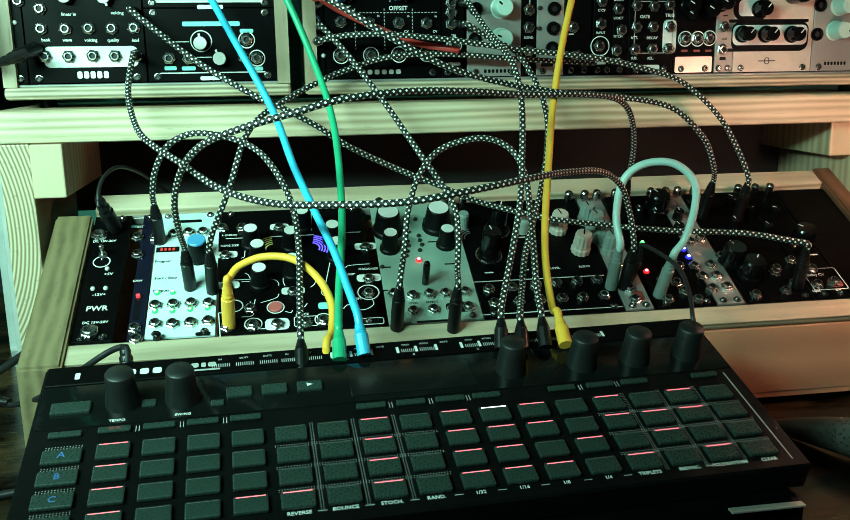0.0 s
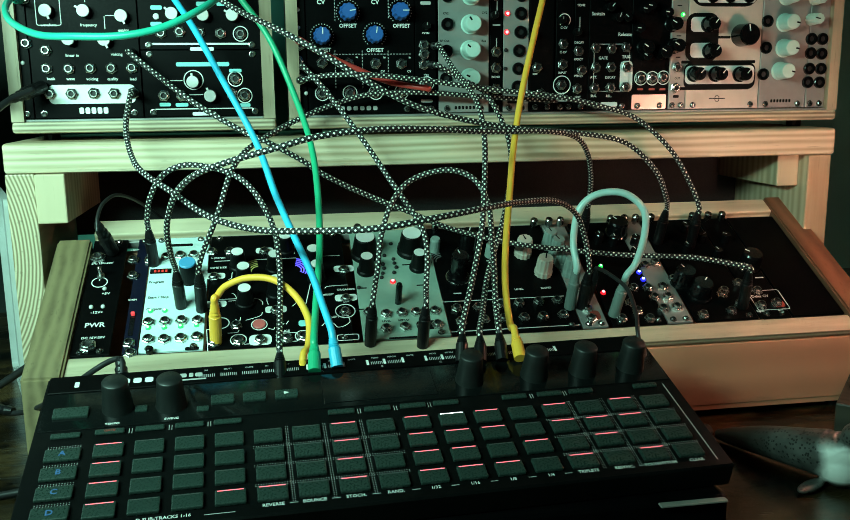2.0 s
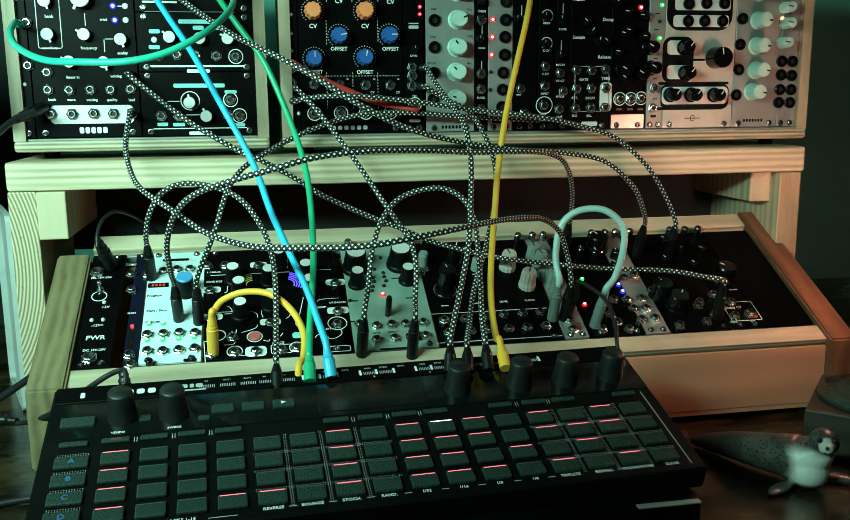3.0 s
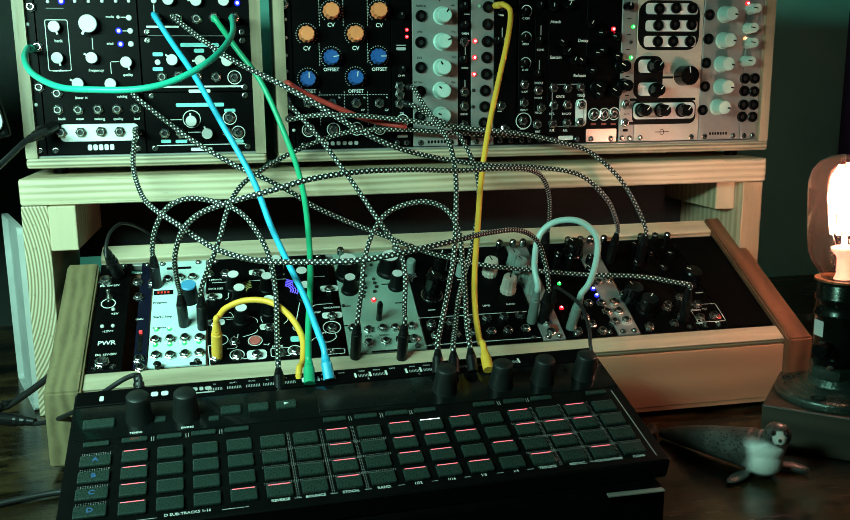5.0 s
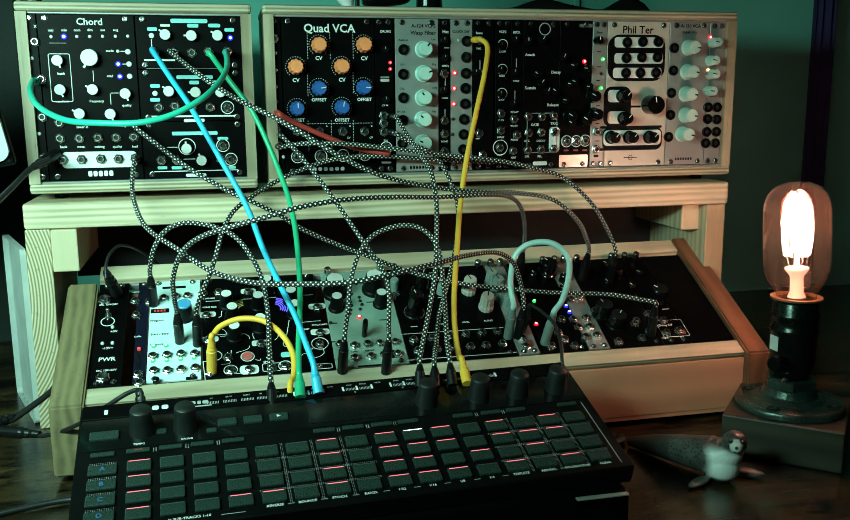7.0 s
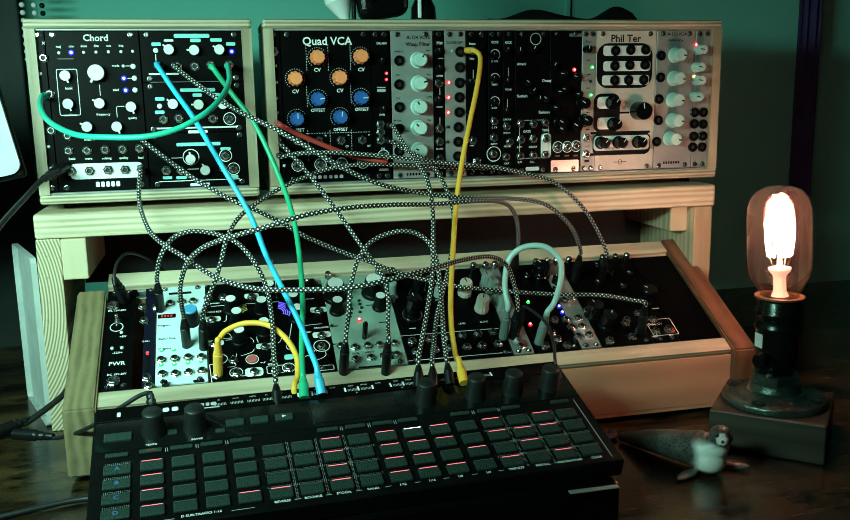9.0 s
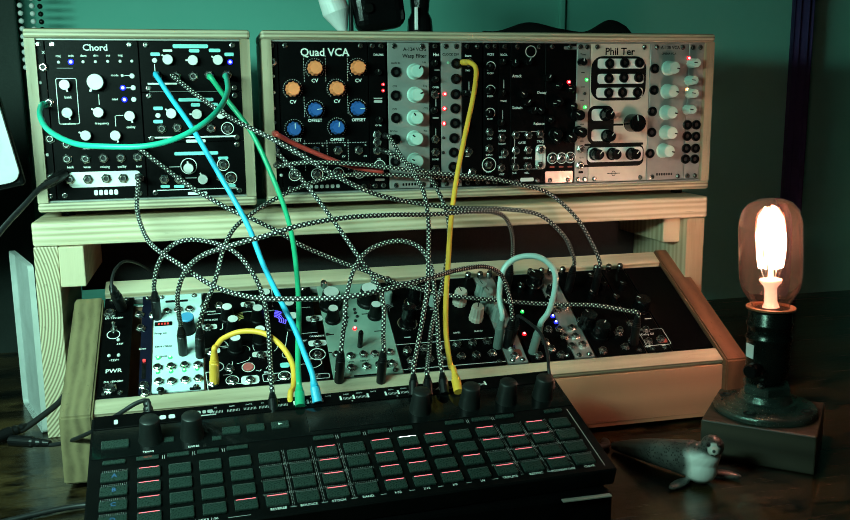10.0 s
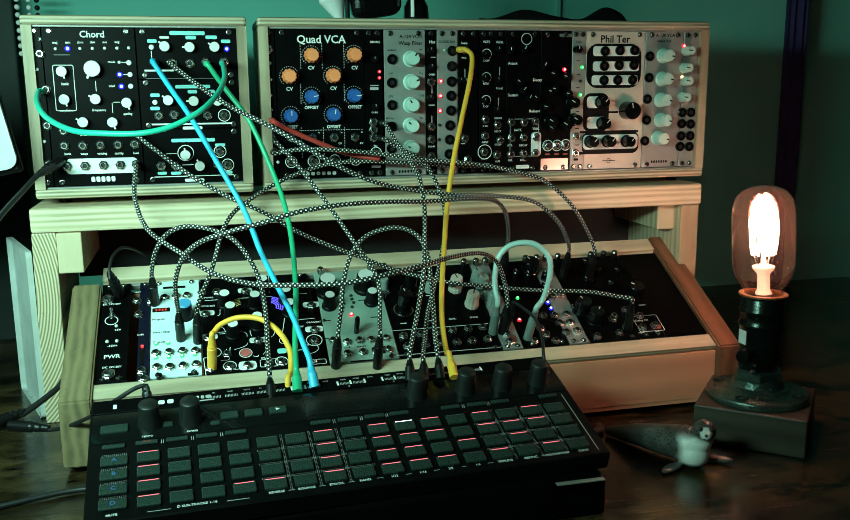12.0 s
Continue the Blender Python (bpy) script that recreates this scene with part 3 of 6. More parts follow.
p = module("expander_module", "narrow black jack expander module", UP, -166.6, 9.9, (-3.6, 131.6), BLACK)
jacks(p, [(8.1, 109.6, "steel"), (10.3, 79.9, "steel"), (8.8, 49.3, "steel"), (7.1, 16.0, "steel")])
lights(p, [(4.7, 96.6, "w"), (5.3, 35.7, "w")])
words(p, [(9.0, 121.6, 3, "X")])
p = module("chord_module", "black chord oscillator module with white-capped knobs", UP, -156.4, 75.5, (-3.6, 131.6), BLACK)
words(p, [(40.5, 125.7, 7, "Chord"), (10.3, 118.8, 2.6, "maj"), (20.6, 119.0, 2.6, "min"), (30.5, 119.1, 2.6, "dom"), (40.5, 119.3, 2.6, "dim"), (50.5, 119.4, 2.6, "sus"), (60.5, 119.6, 2.6, "aug"), (54.9, 102.7, 2.4, "mode"), (53.6, 82.3, 2.4, "triad"), (15.6, 84.3, 2.8, "bank"), (14.8, 61.8, 2.4, "waveform"), (41.7, 61.8, 2.6, "frequency"), (65.3, 58.2, 2.6, "quality"), (28.9, 40.7, 2.6, "linear in"), (59.5, 41.4, 2.6, "voicing"), (13.0, 24.5, 2.6, "bank"), (26.5, 24.3, 2.6, "wave"), (41.3, 24.1, 2.6, "voicing"), (55.5, 24.0, 2.6, "quality"), (69.7, 23.8, 2.6, "lead")])
knobs(p, [(39.6, 96.9, "wl", 150), (14.5, 94.7, "wc", 200), (14.8, 71.3, "wc", 200), (40.0, 71.3, "wc", 60), (65.4, 67.9, "wc", 200), (28.3, 51.8, "wc", 60), (52.5, 51.3, "wc", 200)])
buttons(p, [(10.4, 113.7, 2.6, "w"), (20.2, 113.9, 2.6, "b"), (30.1, 114.0, 2.6, "w"), (40.1, 114.1, 2.6, "w"), (50.1, 114.3, 2.6, "w"), (60.2, 114.4, 2.6, "w"), (69.9, 114.6, 2.6, "w"), (61.2, 102.4, 2.6, "w"), (69.2, 102.0, 4.4, "w"), (60.9, 92.0, 2.6, "b"), (69.5, 92.0, 4.4, "w"), (61.6, 81.9, 2.6, "b"), (69.3, 82.0, 4.4, "w")])
jacks(p, [(11.4, 44.4, "steel"), (10.9, 31.7, "steel"), (26.0, 31.5, "steel"), (40.8, 31.8, "steel"), (55.3, 31.7, "steel"), (69.5, 31.9, "steel"), (11.7, 14.0, "steel"), (26.5, 13.8, "steel"), (41.8, 14.0, "steel"), (55.9, 13.7, "steel"), (69.3, 14.0, "steel")])
prints(p, [(32.3, 1.7, 3.2, 4.6, "w"), (36.5, 1.7, 3.2, 4.6, "w"), (40.7, 1.7, 3.2, 4.6, "w"), (44.9, 1.7, 3.2, 4.6, "w"), (49.1, 1.7, 3.2, 4.6, "w"), (40.5, 82.3, 0.5, 9, "w"), (52.8, 63.5, 0.5, 9, "w"), (56.5, 68.4, 6, 0.5, "w"), (65.4, 102.4, 6, 0.6, "w"), (65.2, 92.0, 6, 0.6, "w"), (14.9, 108.7, 13, 0.6, "g")])
plates(p, [(40.6, 13.4, 60, 13.5, "w")])
frames(p, [(15.0, 80.9, 17, 39, "w")])
p = module("mosaic_module", "black effect module with cyan printed bars, upper one", UP, -80.5, 86.3, (88, 131.6), BLACK)
prints(p, [(43.7, 127.4, 30, 3.4, "c"), (46.6, 123.6, 9, 3, "c"), (64.1, 123.9, 10, 3, "c"), (76.4, 120.5, 8, 3, "c"), (13.6, 120.5, 8, 3, "c"), (24.1, 123.6, 8, 2, "w"), (12.5, 109.2, 0.7, 6, "w"), (18.2, 95.3, 25, 1.5, "w"), (39.6, 88.4, 66, 0.5, "g")])
buttons(p, [(12.9, 115.2, 4.4, "w"), (77.0, 113.9, 2.6, "b")])
knobs(p, [(24.1, 115.7, "wc", 50), (45.1, 115.1, "wc", 90), (66.4, 115.4, "wc", 60)])
jacks(p, [(14.4, 102.1, "steel"), (29.9, 101.8, "steel"), (44.7, 101.5, "steel"), (58.4, 102.6, "steel"), (73.8, 102.7, "steel")])
p = module("mosaic_module", "black effect module with cyan printed bars, middle one", UP, -80.5, 86.3, (44.5, 87.8), BLACK)
prints(p, [(45.9, 81.3, 30, 3, "c"), (45.2, 76.8, 8, 3, "c"), (60.3, 76.9, 9, 3, "c"), (13.2, 74.1, 8, 3, "c"), (12.5, 62.6, 8, 3, "c"), (43.9, 48.6, 74, 1.4, "w"), (43.7, 45.0, 17, 2.6, "w")])
buttons(p, [(12.8, 67.9, 4.4, "w")])
knobs(p, [(24.3, 69.6, "wc", 50), (46.0, 68.7, "wc", 90), (66.6, 68.7, "wc", 60)])
jacks(p, [(15.4, 56.4, "steel"), (28.5, 57.2, "steel"), (42.6, 56.7, "steel"), (57.6, 56.2, "steel"), (71.9, 55.7, "steel")])
rings(p, [(71.9, 55.7, "w")])
p = module("mosaic_module", "black effect module with a large dial ring", UP, -80.5, 86.3, (-3.6, 44.3), BLACK)
prints(p, [(43.6, 34.1, 38, 3, "c"), (66.8, 29.3, 9, 2.6, "c"), (15.1, 5.3, 8, 2.6, "c"), (27.1, 5.0, 9, 2.6, "c"), (72.6, 4.2, 8, 2.6, "c"), (43.0, 2.0, 70, 0.7, "w"), (42.8, -1.7, 17, 2.6, "w"), (37.7, 12.2, 10, 0.6, "w"), (24.0, 22.5, 9, 0.6, "w")])
rings(p, [(36.4, 22.8, "W"), (66.5, 23.3, "w"), (72.8, 11.2, "w")])
knobs(p, [(36.2, 21.4, "wc", 5), (48.1, 11.2, "wc", 20)])
jacks(p, [(66.5, 23.4, "steel"), (72.8, 11.3, "steel"), (14.7, 11.8, "steel"), (27.5, 11.6, "steel"), (63.8, 12.4, "steel")])
p = module("multiple_module", "narrow black module with a column of sockets", UP, 29.0, 9.7, (-3.6, 131.6), BLACK)
jacks(p, [(4.3, 113.8, "steel"), (5.4, 47.7, "steel"), (3.6, 35.8, "steel"), (5.1, 22.8, "steel")])
lights(p, [(4.9, 101.4, "w"), (4.9, 87.0, "w"), (4.5, 72.9, "w"), (4.5, 60.1, "w"), (8.6, 12.3, "w")])
p = module("amplifier_module", "black module with orange and blue knobs", UP, 39.1, 81.4, (-3.6, 131.6), BLACK)
words(p, [(41.9, 122.3, 9, "Quad VCA"), (32.0, 97.2, 4.2, "CV"), (72.1, 97.1, 4.2, "CV"), (11.6, 78.4, 4.2, "CV"), (51.9, 78.6, 4.2, "CV"), (31.2, 61.4, 3.6, "OFFSET"), (71.6, 61.4, 3.6, "OFFSET"), (11.6, 43.9, 3.6, "OFFSET"), (51.2, 43.6, 3.6, "OFFSET"), (17.0, 38.7, 2, "in"), (37.3, 38.6, 2, "in"), (58.3, 38.4, 2, "in"), (77.6, 38.2, 2, "in"), (56.7, 28.0, 2.2, "CV"), (77.0, 27.8, 2.2, "CV")])
knobs(p, [(32.3, 108.3, "ok", 20), (71.6, 108.7, "ok", 20), (11.7, 89.8, "ok", 20), (51.7, 90.1, "ok", 20), (31.4, 71.4, "bk", -80), (70.7, 71.9, "bk", -90), (11.7, 54.2, "bk", 0), (51.1, 55.0, "bk", -8)])
jacks(p, [(11.1, 34.7, "steel"), (30.8, 34.0, "steel"), (51.3, 33.8, "steel"), (71.0, 33.6, "steel"), (10.5, 12.2, "steel"), (31.3, 12.4, "steel"), (50.9, 12.5, "steel"), (70.7, 12.7, "steel")])
rings(p, [(10.7, 12.1, "w"), (31.5, 12.3, "w"), (51.2, 12.4, "w"), (71.0, 12.6, "w")])
prints(p, [(25.5, 0.7, 3.4, 3.2, "s"), (30.5, 0.7, 3.4, 3.2, "s"), (35.5, 0.7, 3.4, 3.2, "s"), (40.5, 0.7, 3.4, 3.2, "s"), (45.5, 0.7, 3.4, 3.2, "s"), (50.5, 0.7, 3.4, 3.2, "s")])
dashes(p, [(21.0, 29.8, 30, "v", "s"), (41.4, 29.6, 30, "v", "s"), (61.1, 29.4, 30, "v", "s"), (22.5, 108.0, 25, "v", "s"), (42.1, 108.2, 25, "v", "s"), (62.3, 108.5, 25, "v", "s"), (61.8, 76.3, 20, "v", "s"), (21.7, 73.9, 20, "v", "s"), (48.8, 40.8, 60, "h", "s")])
dials(p, [(32.3, 108.3), (71.6, 108.7), (11.7, 89.8), (51.7, 90.1), (31.4, 71.4), (70.7, 71.9), (11.7, 54.2), (51.1, 55.0)])
p = module("drum_module", "narrow black drum module with red lights", UP, 120.9, 16.1, (-3.6, 131.6), BLACK)
words(p, [(9.7, 120.3, 2.6, "DRUMS"), (8.2, 56.1, 2, "CV IN"), (8.4, 24.8, 2.2, "TRI")])
knobs(p, [(8.4, 104.6, "kt", 0), (8.5, 61.3, "kt", 0)])
lights(p, [(13.4, 93.6, "r"), (13.3, 88.0, "r")])
prints(p, [(8.4, 81.0, 8, 0.8, "s"), (8.4, 78.2, 8, 2.5, "s"), (8.7, 5.5, 9, 2.2, "s")])
jacks(p, [(6.8, 47.2, "steel"), (6.7, 40.6, "steel"), (6.6, 33.0, "steel"), (8.5, 18.6, "steel")])
rings(p, [(8.8, 18.5, "w")])
p = module("filter_module", "silver filter module with five pale grey knobs", UP, 138.9, 39.6, (-3.6, 131.6), SILVER)
p["pale"] = 1
words(p, [(26.1, 125.4, 4, "A-124 VCF5"), (25.6, 119.4, 4.4, "Wasp Filter"), (7.6, 113.1, 2.2, "Audio In"), (6.5, 91.8, 2.2, "CV1"), (5.9, 70.7, 2.2, "CV2"), (4.8, 50.4, 2.2, "BP Out"), (35.0, 113.9, 2.2, "Lev"), (35.5, 92.0, 2.2, "Frq"), (36.0, 71.2, 2.2, "CV2"), (35.5, 50.3, 2.2, "Res")])
knobs(p, [(25.3, 105.2, "wk", -35), (25.3, 84.0, "wk", -70), (24.8, 62.7, "wk", 35), (24.3, 43.5, "wk", 50), (24.3, 22.6, "wk", 70)])
jacks(p, [(7.6, 104.8, "black"), (7.0, 83.4, "black"), (6.9, 62.7, "black"), (6.3, 42.8, "black"), (5.7, 22.2, "black")])
prints(p, [(13.4, 0.1, 1.9, 2.6, "k"), (16.3, 0.1, 1.9, 2.6, "k"), (19.1, 0.1, 1.9, 2.6, "k"), (22.0, 0.1, 1.9, 2.6, "k"), (24.9, 0.1, 1.9, 2.6, "k"), (27.7, 0.1, 1.9, 2.6, "k"), (30.6, 0.1, 1.9, 2.6, "k")])
p = module("hat_module", "narrow black cymbal drum module", UP, 179.4, 9.6, (-3.6, 131.6), BLACK)
words(p, [(5.8, 120.6, 3.6, "Hat"), (5.4, 90.6, 2.2, "OPEN"), (4.6, 23.1, 2, "BLEND")])
knobs(p, [(3.5, 113.0, "kt", 0), (4.0, 97.8, "kt", 0), (2.7, 69.2, "kt", 0)])
prints(p, [(6.8, 106.6, 5, 0.8, "s"), (5.4, 76.5, 0.7, 7, "s"), (5.0, 62.2, 6, 1.2, "s"), (5.1, 47.8, 0.7, 9, "s")])
jacks(p, [(4.4, 84.0, "steel"), (4.6, 42.1, "steel"), (4.6, 30.0, "steel"), (4.7, 14.0, "steel")])
p = module("clock_divider_module", "narrow silver module with glowing red lights", UP, 189.9, 20.3, (-3.6, 131.6), SILVER)
p["pale"] = 1
words(p, [(9.6, 120.8, 2.8, "CLOCK DIV")])
buttons(p, [(7.2, 113.3, 2.6, "g")])
jacks(p, [(14.7, 112.5, "black"), (14.3, 98.3, "black"), (13.9, 84.1, "black"), (13.5, 70.8, "black"), (13.2, 56.9, "black"), (12.3, 42.9, "black"), (11.9, 29.3, "black"), (11.4, 15.6, "black")])
lights(p, [(3.4, 84.5, "R"), (3.0, 70.8, "R"), (2.5, 56.9, "R"), (2.1, 43.4, "k"), (1.7, 29.4, "k")])
prints(p, [(8.0, 3.9, 9, 2.5, "k")])
p = module("snare_module", "narrow black snare drum module", UP, 210.6, 20.0, (-3.6, 131.6), BLACK)
words(p, [(6.0, 119.7, 2.6, "Snare"), (5.6, 106.0, 2, "TRIG")])
jacks(p, [(6.9, 113.4, "steel"), (6.4, 30.2, "steel"), (9.7, 10.0, "steel")])
prints(p, [(6.8, 91.8, 0.7, 8, "s"), (5.0, 25.2, 4, 1, "s")])
knobs(p, [(1.7, 84.9, "kt", 0), (6.7, 84.4, "kt", 0), (2.5, 55.0, "kt", 0)])
p = module("small_filter_module", "narrow black filter module with white rings", UP, 232.1, 14.6, (-3.6, 131.6), BLACK)
words(p, [(6.7, 120.9, 2.8, "VCF3"), (6.5, 103.4, 2.2, "C OFF"), (6.4, 81.9, 2.2, "RESO"), (6.2, 60.2, 2.2, "C CV"), (6.0, 41.6, 2.2, "C CV"), (5.7, 25.9, 2.2, "INPUT"), (4.9, 9.6, 2.2, "OUT")])
knobs(p, [(4.0, 109.0, "kt", 0), (3.9, 87.3, "kt", 0), (3.7, 65.9, "kt", 0)])
arcs(p, [(6.9, 109.6, "w"), (6.8, 87.6, "w"), (6.6, 66.0, "w")])
jacks(p, [(5.8, 48.0, "steel"), (5.5, 32.4, "steel"), (4.7, 16.7, "steel")])
rings(p, [(5.4, 16.6, "W")])
prints(p, [(5.6, 4.7, 9, 2, "s")])
p = module("kick_module", "narrow black kick drum module", UP, 247.1, 11.6, (-3.6, 131.6), BLACK)
words(p, [(5.1, 120.6, 2.8, "KICK"), (4.9, 77.1, 2.2, "TONE"), (3.9, 48.9, 2.2, "DECAY"), (3.6, 36.1, 2.2, "V/OCT"), (3.9, 23.3, 2.2, "PITCH"), (3.6, 6.9, 2.2, "OUT")])
knobs(p, [(2.6, 113.9, "kt", 0), (2.2, 85.0, "kt", 0), (1.2, 56.8, "kt", 0)])
prints(p, [(5.1, 93.5, 0.7, 8, "s"), (4.1, 64.5, 0.7, 8, "s")])
jacks(p, [(3.3, 42.6, "steel"), (6.2, 27.8, "steel"), (2.8, 13.5, "steel")])
p = module("envelope_module", "black envelope module with framed sockets", UP, 259.0, 34.9, (-3.6, 131.6), BLACK)
rings(p, [(20.4, 123.9, "s")])
knobs(p, [(2.3, 112.6, "ks", 0), (16.1, 114.2, "ks", -30), (36.8, 98.7, "ks", -30), (11.7, 83.2, "ks", 50), (15.5, 75.6, "ks", -40), (29.3, 67.8, "ks", 50), (22.0, 67.8, "ks", -20)])
words(p, [(6.4, 100.8, 3.2, "Attack"), (32.0, 85.0, 3.4, "Decay"), (7.1, 70.8, 3.4, "Sustain"), (29.6, 55.1, 3.4, "Release"), (12.1, 37.0, 2.8, "GATE"), (31.2, 37.8, 3, "TRIG"), (4.5, 22.2, 2.4, "ATT."), (18.3, 22.0, 2.4, "DECAY"), (4.9, 7.7, 2.4, "SUS."), (17.6, 7.5, 2.4, "REL."), (31.6, 22.8, 2.4, "out")])
frames(p, [(19.2, 29.5, 30, 37, "s")])
jacks(p, [(5.4, 44.9, "steel"), (18.6, 44.4, "steel"), (30.7, 45.3, "steel"), (5.8, 29.7, "steel"), (18.4, 30.0, "steel"), (31.2, 29.9, "steel"), (5.1, 13.8, "steel"), (18.3, 14.1, "steel"), (30.5, 14.4, "steel")])
prints(p, [(31.6, 22.8, 10.5, 24, "w"), (17.8, 1.0, 14, 3.6, "w")])
p = module("sequencer_module", "black module with three ringed sockets", UP, 294.3, 31.8, (-3.6, 131.6), BLACK)
part("maker_plate", prism(round_rect(29.0, 11.5, 1.0, 2), 0.3), ALUMINIUM, p, "brushed metal plate", m=Matrix.Translation((0.016, 0.0026, 0)))
prints(p, [ (26.0, 127.4, 14, 3, "g"), (8.5, 12.6, 5, 1.6, "r"), (18.2, 12.5, 5, 1.6, "r"), (27.4, 12.4, 5, 1.6, "r")])
lights(p, [(24.5, 94.9, "R")])
knobs(p, [(11.7, 91.1, "ks", 80), (25.0, 88.3, "ks", 80), (9.1, 74.2, "ks", 80), (13.3, 76.6, "ks", 80), (27.8, 71.7, "ks", 80), (4.8, 59.5, "ks", 80), (10.0, 44.9, "kb", 60), (25.0, 41.4, "kb", 60), (10.8, 38.4, "ks", 60)])
jacks(p, [(7.9, 21.3, "steel"), (17.6, 21.2, "steel"), (26.8, 21.6, "steel")])
rings(p, [(8.7, 21.2, "w"), (18.5, 21.1, "w"), (27.7, 21.5, "w")])
p = module("tuner_module", "narrow pale silver module with green lights", UP, 327.0, 14.3, (-3.6, 131.6), SILVER)
p["pale"] = 1
words(p, [(6.4, 121.3, 2.6, "Tune"), (7.0, 20.8, 2, "OUT")])
knobs(p, [(4.1, 114.0, "ks", 0), (0.0, 62.9, "kb", 60), (2.8, 46.2, "kb", 60)])
prints(p, [(6.5, 103.8, 4, 0.8, "k"), (7.0, 90.1, 4, 0.8, "k"), (6.5, 77.3, 4, 0.8, "k"), (6.8, 54.0, 4, 0.8, "k"), (6.9, 37.4, 4, 0.8, "k"), (6.4, 6.6, 5, 2.4, "k")])
lights(p, [(10.5, 97.0, "G"), (8.9, 83.7, "k"), (9.4, 70.4, "G")])
jacks(p, [(5.8, 29.5, "steel"), (5.3, 13.3, "steel")])
p = module("oscillator_module", "white module with large black knobs", UP, 341.7, 63.3, (-3.6, 131.6), CREAM)
p["pale"] = 1
words(p, [(30.6, 123.8, 9, "Phil Ter")])
plates(p, [(30.0, 98.2, 59, 43, "k"), (12.0, 52.8, 28, 38, "k"), (28.7, 22.4, 62, 21, "k"), (32.2, 112.5, 50, 9.5, "w"), (32.4, 97.8, 50, 9.5, "w"), (31.4, 84.4, 50, 9.5, "w"), (12.0, 62.9, 20, 11.5, "w"), (12.3, 42.8, 20, 11.5, "w"), (28.7, 23.4, 60, 14.5, "w")])
jacks(p, [(19.6, 112.4, "black"), (35.5, 113.1, "black"), (51.4, 113.3, "black"), (19.2, 98.1, "black"), (35.1, 98.8, "black"), (51.1, 98.9, "black"), (19.3, 84.3, "black"), (34.1, 84.4, "black"), (50.2, 84.4, "black")])
prints(p, [(31.4, 105.6, 45, 1.6, "k"), (31.0, 91.8, 45, 1.6, "k"), (30.5, 78.4, 45, 1.6, "k"), (17.4, 52.9, 38, 2, "k"), (27.1, 33.6, 64, 2.4, "k"), (24.7, 12.7, 60, 2.4, "k"), (27.3, 4.5, 14, 0.7, "k")])
knobs(p, [(16.6, 62.9, "kb", -40), (45.6, 54.4, "K", 10), (18.6, 42.1, "kb", -40), (6.3, 24.2, "kb", -40), (25.0, 24.0, "kb", -40), (46.0, 23.7, "kb", -40)])
frames(p, [(27.3, 4.5, 4, 5, "k")])
p = module("vca_module", "silver amplifier module with five pale knobs", UP, 405.4, 41.7, (-3.6, 131.6), SILVER)
p["pale"] = 1
words(p, [(21.5, 128.0, 4, "A-130 VCA"), (20.1, 122.1, 2.6, "LINEAR VCA")])
knobs(p, [(19.7, 107.9, "wk", -100), (19.4, 85.2, "wk", -100), (19.0, 64.3, "wk", -100), (19.7, 44.2, "wk", -100), (17.4, 26.0, "wk", -100)])
jacks(p, [(4.7, 107.5, "black"), (4.8, 86.5, "black"), (3.7, 65.4, "black"), (3.8, 44.5, "black"), (2.7, 23.5, "black")])
prints(p, [(11.8, 2.0, 1.8, 2.6, "k"), (14.5, 2.0, 1.8, 2.6, "k"), (17.2, 2.0, 1.8, 2.6, "k"), (19.9, 2.0, 1.8, 2.6, "k"), (22.6, 2.0, 1.8, 2.6, "k"), (25.3, 2.0, 1.8, 2.6, "k"), (28.0, 2.0, 1.8, 2.6, "k")])
p = module("mixer_module", "narrow silver module with eight black sockets", UP, 447.6, 16.9, (-3.6, 131.6), SILVER)
p["pale"] = 1
lights(p, [(-0.2, 117.9, "R"), (-0.5, 86.7, "A"), (3.8, 83.2, "A")])
knobs(p, [(2.5, 112.7, "gk", 80), (0.8, 95.8, "gk", 80), (1.7, 82.9, "gk", 80), (-0.1, 66.8, "gk", 80)])
jacks(p, [(1.2, 51.5, "black"), (11.1, 51.4, "black"), (1.4, 40.1, "black"), (11.3, 39.6, "black"), (1.1, 27.7, "black"), (11.5, 27.6, "black"), (0.6, 16.8, "black"), (11.1, 16.6, "black")])
p = module("power_module", "black power supply module with a mains socket", LOW, -123.9, 24.7, (0, 121), BLACK)
words(p, [(12.1, 28.4, 5.5, "PWR"), (9.0, 93.8, 2.6, "DC 15V-20V"), (12.6, 16.2, 2.6, "DC 15V-20V"), (15.4, 60.2, 3, "+5V"), (11.9, 41.0, 3, "-12V+")])
jacks(p, [(5.4, 99.4, "large"), (10.5, 7.8, "large")])
lights(p, [(14.1, 65.2, "w"), (7.5, 46.5, "w"), (15.3, 46.4, "w")])
sticks(p, [(10.0, 78.6, "tg")])
rings(p, [(9.7, 72.7, "w")])
prints(p, [(9.3, 76.1, 0.6, 3, "w")])
p = module("boost_module", "narrow dark blue boost module with a slider", LOW, -91.6, 9.6, (0, 121), NAVY)
words(p, [(-1.9, 107.7, 2.6, "+BST"), (0.7, 74.2, 2.2, "OUT"), (2.0, 52.2, 2.2, "GAIN")])
jacks(p, [(-1.6, 95.1, "steel"), (0.0, 77.0, "steel"), (4.2, 8.2, "steel"), (6.1, -1.3, "steel")])
windows(p, [(3.9, 27.3, 3.2, 22, "r")])
